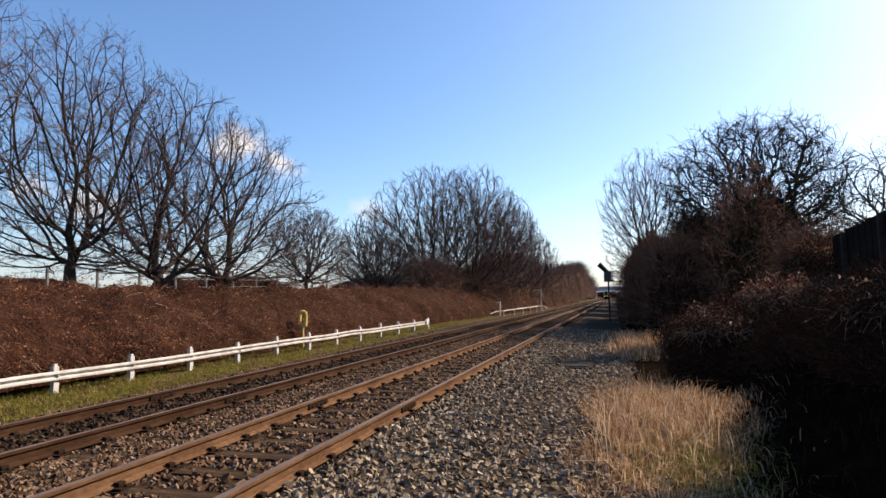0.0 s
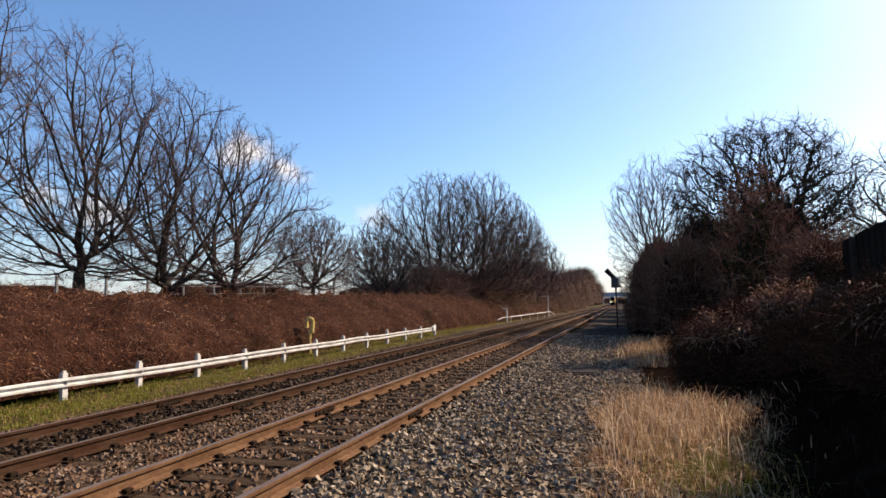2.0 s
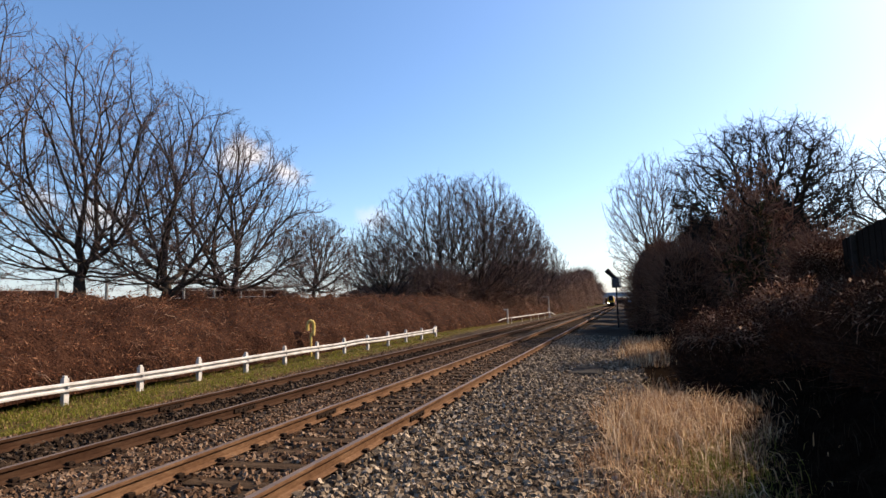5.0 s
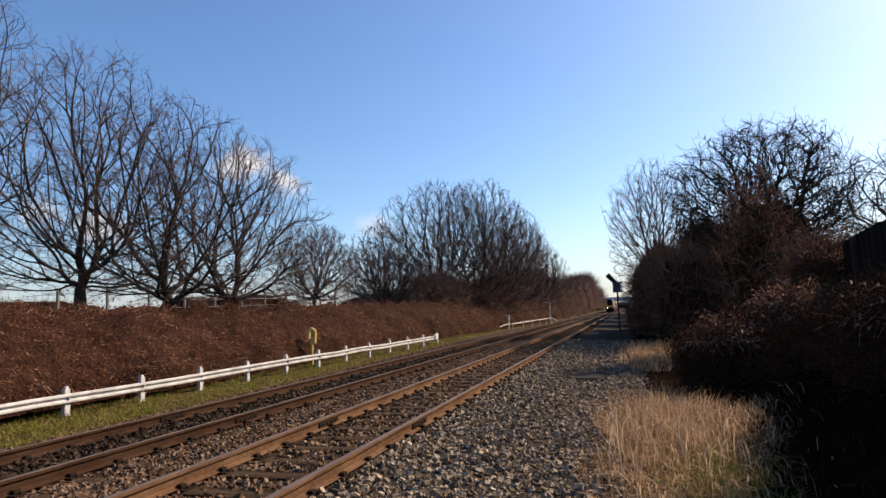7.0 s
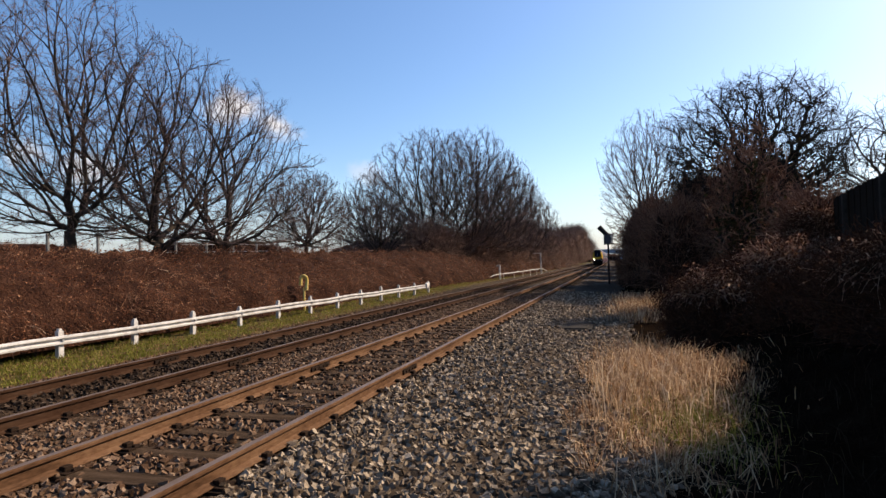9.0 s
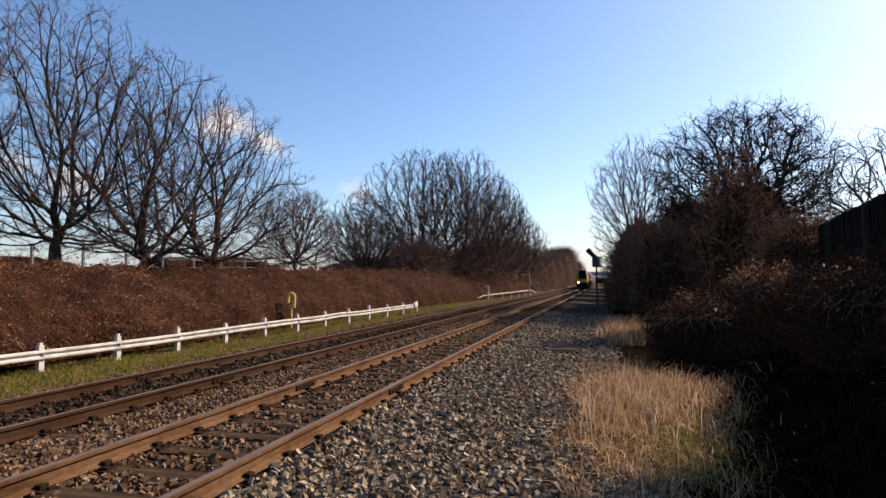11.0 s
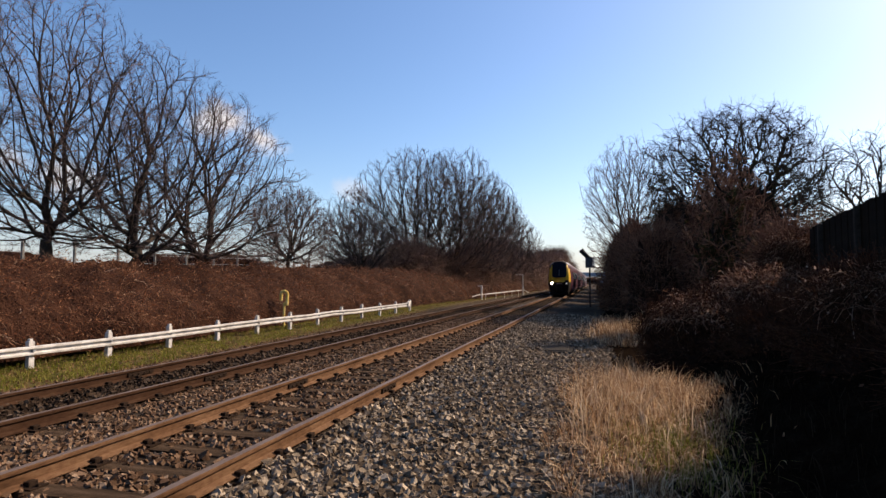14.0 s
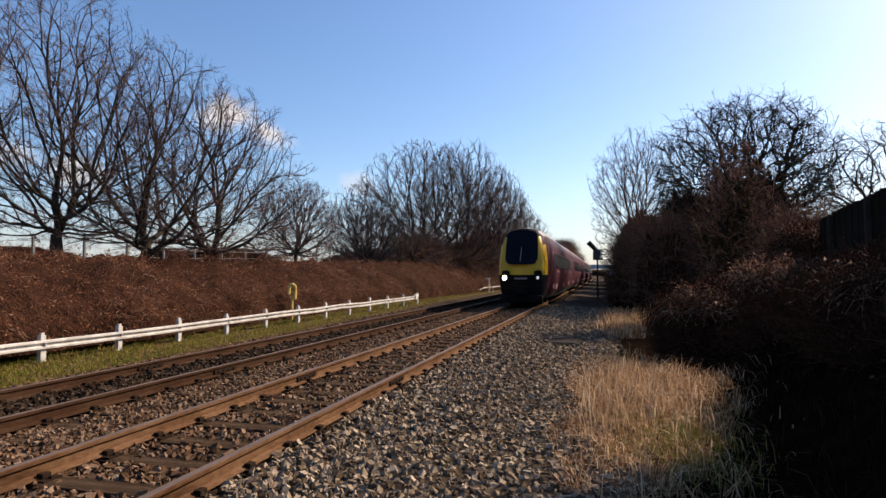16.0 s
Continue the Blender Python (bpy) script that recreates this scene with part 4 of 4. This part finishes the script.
def build_lineside():
    w = thing("white_post", "short white lineside post with a small arm", "post", m=Matrix.Translation((-9.35, 50, float(ground_z(-9.35, 50)))))
    part("upright", box(bmesh.new(), -0.06, 0.06, -0.06, 0.06, -0.2, 1.2, 0.01), M_WHITEPAINT, w)
    part("arm", box(bmesh.new(), -0.32, -0.06, -0.04, 0.04, 1.1, 1.18, 0.01), M_WHITEPAINT, w)
    w = thing("white_post", "tall white lineside post with an arm at its top", "post", m=Matrix.Translation((-8.9, 76, float(ground_z(-8.9, 76)))))
    part("upright", box(bmesh.new(), -0.07, 0.07, -0.06, 0.06, -0.2, 2.7, 0.01), M_WHITEPAINT, w)
    part("arm", box(bmesh.new(), -0.9, -0.07, -0.05, 0.05, 2.56, 2.68, 0.01), M_WHITEPAINT, w)
    g = thing("hand_rail", "white tubular rail running beside the far track", "rail")
    a, b, c = Vector((-9.2, 51.0, 0.45)), Vector((-8.75, 76.0, 0.5)), Vector((-8.6, 80.0, 0.1))
    part("tube", rod(rod(bmesh.new(), a, b, 0.042), b, c, 0.042), M_WHITEPAINT, g)
    part("tube", rod(rod(bmesh.new(), a, (-9.42, 48.4, 0.44), 0.03), (-9.42, 48.4, 0.44), (-9.6, 47.2, 0.3), 0.03), M_WHITEPAINT, g)
    for k in range(6):
        p = a.lerp(b, k / 5)
        part("support", rod(bmesh.new(), (p.x, p.y, float(ground_z(p.x, p.y)) - 0.1), p, 0.022), M_WHITEPAINT, g)
    s = thing("concrete_slab", "flat grey cover slab set in the ballast, darkened for shade", "slab", m=Matrix.Translation((-1.5, 16.5, -0.29)))
    part("slab", box(bmesh.new(), -0.8, 0.8, -0.8, 0.8, -0.1, 0.045, 0.015), M_SHADED_SLAB, s)
    part("edge_frame", box(bmesh.new(), -0.9, 0.9, -0.9, 0.9, -0.1, 0.02, 0.01), M_SHADED_SLAB, s)


build_lineside()


def build_far():
    b = thing("road_bridge", "distant grey-blue road bridge across the line", "bridge", m=Matrix.Translation((-4, 430, 0)))
    part("deck", box(bmesh.new(), -30, 40, -4, 4, 5.2, 7.0, 0.1), M_BRICK, b)
    part("parapet", box(bmesh.new(), -30, 40, -4.2, -3.8, 7.0, 8.2, 0.1), M_BRICK, b)
    for x in (-9, 9):
        part("pier", box(bmesh.new(), x - 1, x + 1, -4, 4, -0.5, 5.2, 0.1), M_BRICK, b)
    for i, (x, y, rx, ry, hh) in enumerate([(-150, 60, 30, 14, 7.4), (-135, 105, 26, 18, 8.4), (-112, 150, 30, 16, 9.4), (-70, 190, 30, 16, 10)]):
        twig_bush("far_wood", "distant grey-brown winter wood", x, y, rx, ry, hh, 520 + i, 900, twig=M_TWIG, rad=0.03, length=2, core=M_THICKET, category="wood", leaf=0, seg=1, z=0.8)
    twig_bush("far_wood", "distant grey-brown winter wood", 0, 640, 110, 30, 7, 530, 900, twig=M_TWIG, rad=0.06, length=4, core=M_THICKET, category="wood", leaf=0, seg=1, z=-0.5)
    f = thing("field_fence", "pale concrete posts with wires along the field edge", "fence")
    for i in range(16):
        y = 14 + 3.0 * i
        part("post", box(bmesh.new(), -27.06, -26.94, y - 0.06, y + 0.06, 1.2, 3.1 + 0.022 * y, 0.015), M_CONCRETE, f)
    for k in range(3):
        part("wire", rod(bmesh.new(), (-27, 14, 2.2 + 0.5 * k + 0.1), (-27, 59, 2.2 + 0.5 * k + 1.0), 0.012, None, 5), M_GREYMETAL, f)
    rng = np.random.default_rng(71)
    for i in (0, 1, 6):
        x, y = -330 + 90 * i + rng.uniform(-20, 20), 380 + rng.uniform(-40, 60)
        twig_bush("far_wood", "distant grey-brown winter wood", x, y, 60, 25, 8 + rng.uniform(0, 4), 500 + i, 900, twig=M_TWIG, rad=0.06, length=4, core=M_THICKET, category="wood", leaf=0, seg=1, z=0.5)


build_far()


# ---- the train ----
PROFILE = [(1.05, 0.32), (1.22, 0.55), (1.31, 0.95), (1.35, 1.24), (1.365, 1.5), (1.36, 1.95), (1.32, 2.45), (1.24, 3.02), (1.08, 3.46), (0.78, 3.73), (0.4, 3.86), (0.0, 3.89)]


def section(w):
    right = [(x * w, z) for x, z in PROFILE]
    return right + [(-x, z) for x, z in reversed(right[:-1])]


def nose_y(x, z):
    """How far back the nose's skin lies at its front end."""
    return 0.05 + 0.28 * max(0, z - 1.55) ** 1.25 + 0.16 * max(0, 1.0 - z) + 0.22 * abs(x) ** 2.2


def carriage_shell(cab, length, y0):
    bm = bmesh.new()
    if cab:
        stations = [(0.0, 0.72, 1.0), (0.3, 0.80, 0.8), (0.8, 0.89, 0.5), (1.5, 0.96, 0.2), (2.4, 1.0, 0.0)]
    else:
        stations = [(0.0, 0.97, 0), (0.15, 1.0, 0)]
    ys = [s[0] for s in stations] + list(np.linspace(stations[-1][0] + 0.6, length, 22))
    rings = []
    for i, y in enumerate(ys):
        w, k = (stations[i][1], stations[i][2]) if i < len(stations) else (1.0, 0.0)
        ring = []
        for x, z in section(w):
            zz = z - 0.10 * k * max(0, (z - 2.6)) if cab else z
            ring.append(bm.verts.new((x, y0 + y + k * nose_y(x, z) * (1 if cab else 0), zz)))
        rings.append(ring)
    for a, b in zip(rings, rings[1:]):
        for i in range(len(a) - 1):
            bm.faces.new((a[i], b[i], b[i + 1], a[i + 1]))
    # ends: rows of faces between the two flanks
    for ring, flip in ((rings[0], False), (rings[-1], True)):
        n = len(ring)
        for i in range(n // 2 - 1):
            q = (ring[i], ring[i + 1], ring[n - 2 - i], ring[n - 1 - i])
            bm.faces.new(q[::-1] if flip else q)
        q = (ring[n // 2 - 1], ring[n // 2], ring[n // 2 + 1])
        bm.faces.new(q[::-1] if flip else q)
    bmesh.ops.recalc_face_normals(bm, faces=bm.faces)
    for f in bm.faces:
        c = f.calc_center_median()
        y, side = c.y - y0, abs(c.x) > 0.7
        f.smooth = True
        if cab and y < 1.0:
            f.material_index = 1 if c.z > 1.5 else 2
        elif c.z < 0.62:
            f.material_index = 2
        elif c.z > 3.45:
            # paler row on the roof shoulder paints the sunlit edge highlight
            f.material_index = 4 if c.z < 3.7 else 3
        else:
            f.material_index = 0
        if cab and y < 2.4 and c.z > 3.2 and abs(c.x) < 0.85:
            f.material_index = 2
    return bm


def build_train():
    t = thing("train", "modern diesel passenger train with yellow front and maroon sides, headlamps lit", "train")
    side_mats = [M_TR_MAROON, M_TR_YELLOW, M_TR_BLACK, M_TR_ROOF, M_TR_SILVER_HIGHLIGHT]
    y0 = 0.0
    for c in range(5):
        cab = c == 0
        length = 23.4 if cab else 22.6
        body = part("carriage", carriage_shell(cab, length, y0), side_mats, t)
        first = 4.6 if cab else 3.2
        for s in (-1, 1):
            for k in range(9):
                yy = y0 + first + k * (length - first - 3.4) / 8
                bm = box(bmesh.new(), -0.012, 0.012, -0.82, 0.82, 1.86, 2.66, 0.01)
                for v in bm.verts:
                    v.co.x += s * (1.368 - 0.10 * max(0, v.co.z - 1.95))
                    v.co.y += yy
                part("window", bm, M_TR_GLASS, body)
            for yy in ((3.2 if cab else 1.2), length - 1.2):
                bm = box(bmesh.new(), -0.012, 0.012, -0.5, 0.5, 0.75, 2.75, 0.01)
                for v in bm.verts:
                    v.co.x += s * (1.372 - 0.10 * max(0, v.co.z - 1.95) - 0.12 * max(0, 1.3 - v.co.z))
                    v.co.y += y0 + yy
                part("door", bm, M_TR_PINK, body)
            # slanting pale bands of the livery
            for yy in (5.6, 12.0, 18.2):
                bm = box(bmesh.new(), -0.006, 0.006, -0.5, 0.5, 0.7, 1.75, 0.0)
                for v in bm.verts:
                    v.co.y += y0 + yy + 0.9 * (v.co.z - 1.2)
                    v.co.x += s * (1.366 - 0.11 * max(0, 1.4 - v.co.z))
                part("livery_band", bm, M_TR_BAND, body)
        for yb in (3.4, length - 3.2):
            bm = box(bmesh.new(), -1.05, 1.05, -1.7, 1.7, 0.3, 0.62, 0.05)
            for v in bm.verts:
                v.co.y += y0 + yb
            part("bogie_frame", bm, M_TR_BLACK, body)
            for dy in (-1.15, 1.15):
                for s in (-1, 1):
                    part("wheel", rod(bmesh.new(), (s * 0.69, y0 + yb + dy, 0.42), (s * 0.82, y0 + yb + dy, 0.42), 0.42, None, 24), M_TR_BLACK, body)
        if c < 4:
            bm = box(bmesh.new(), -0.9, 0.9, y0 + length - 0.1, y0 + length + 0.75, 0.9, 3.3, 0.05)
            part("gangway", bm, M_TR_BLACK, body)
        bm = box(bmesh.new(), -1.1, 1.1, y0 + 6.0, y0 + length - 6.0, 0.25, 0.7, 0.05)
        part("underfloor_gear", bm, M_TR_BLACK, body)
        if cab:
            # windscreen: a curved pane a little proud of the nose
            bm = bmesh.new()
            grid = []
            nx, nz = 14, 10
            for j in range(nz + 1):
                row = []
                for i in range(nx + 1):
                    u, w = -1 + 2 * i / nx, j / nz
                    z = 2.0 + 1.8 * w
                    half = 0.8 - 0.04 * w
                    # rounded corners
                    x = u * half * (1 - 0.16 * abs(2 * w - 1) ** 8)
                    zz = z - 0.10 * max(0, z - 2.6) - 0.05 * (abs(u) ** 6) * (2 * w - 1)
                    row.append(bm.verts.new((x, nose_y(x, z) - 0.03, zz)))
                grid.append(row)
            for j in range(nz):
                for i in range(nx):
                    f = bm.faces.new((grid[j][i], grid[j][i + 1], grid[j + 1][i + 1], grid[j + 1][i]))
                    f.smooth = True
            screen = part("windscreen", bm, M_TR_GLASS, body)
            bm = rod(bmesh.new(), (-0.05, nose_y(0, 2.2) - 0.06, 2.15), (0.02, nose_y(0, 2.9) - 0.05, 2.85), 0.012)
            part("wiper", bm, M_TR_SILVER_HIGHLIGHT, body)
            for s in (-1, 1):
                yb = nose_y(0.8, 1.4)
                bm = box(bmesh.new(), s * 0.78 - 0.18, s * 0.78 + 0.22, yb - 0.05, yb + 0.25, 1.14, 1.72, 0.14)
                part("headlamp_housing", bm, M_TR_BLACK, body)
                bm = rod(bmesh.new(), (s * 0.8, yb - 0.085, 1.36), (s * 0.8, yb - 0.02, 1.36), 0.105 if s < 0 else 0.075, None, 20)
                part("headlamp", bm, M_LAMP_ON if s < 0 else M_LAMP_DIM, body, "bright lit headlamp")
            bm = box(bmesh.new(), -0.3, 0.3, nose_y(0, 1.1) - 0.04, nose_y(0, 1.1) + 0.05, 1.28, 1.36, 0.01)
            part("number_panel", bm, M_TR_BAND, body, "pale number panel")
            bm = box(bmesh.new(), -0.28, 0.28, -0.25, 0.4, 0.55, 0.95, 0.05)
            part("coupler_cover", bm, M_TR_BLACK, body)
            bm = box(bmesh.new(), -1.0, 1.0, 0.1, 0.6, 0.16, 0.5, 0.05)
            part("snow_plough", bm, M_TR_BLACK, body)
        y0 += length + 0.65
    return t


train = build_train()


def motions():
    x = TRACKS["near"]
    rows = [(0.0, 300), (3.0, 251), (5.5, 207), (7.0, 181), (9.0, 150), (12.0, 105), (13.0, 86.0), (14.0, 66.2), (15.0, 46.9), (16.0, 28.6)]
    walk(train, [(t, pose(x, y, 0)) for t, y in rows])


motions()
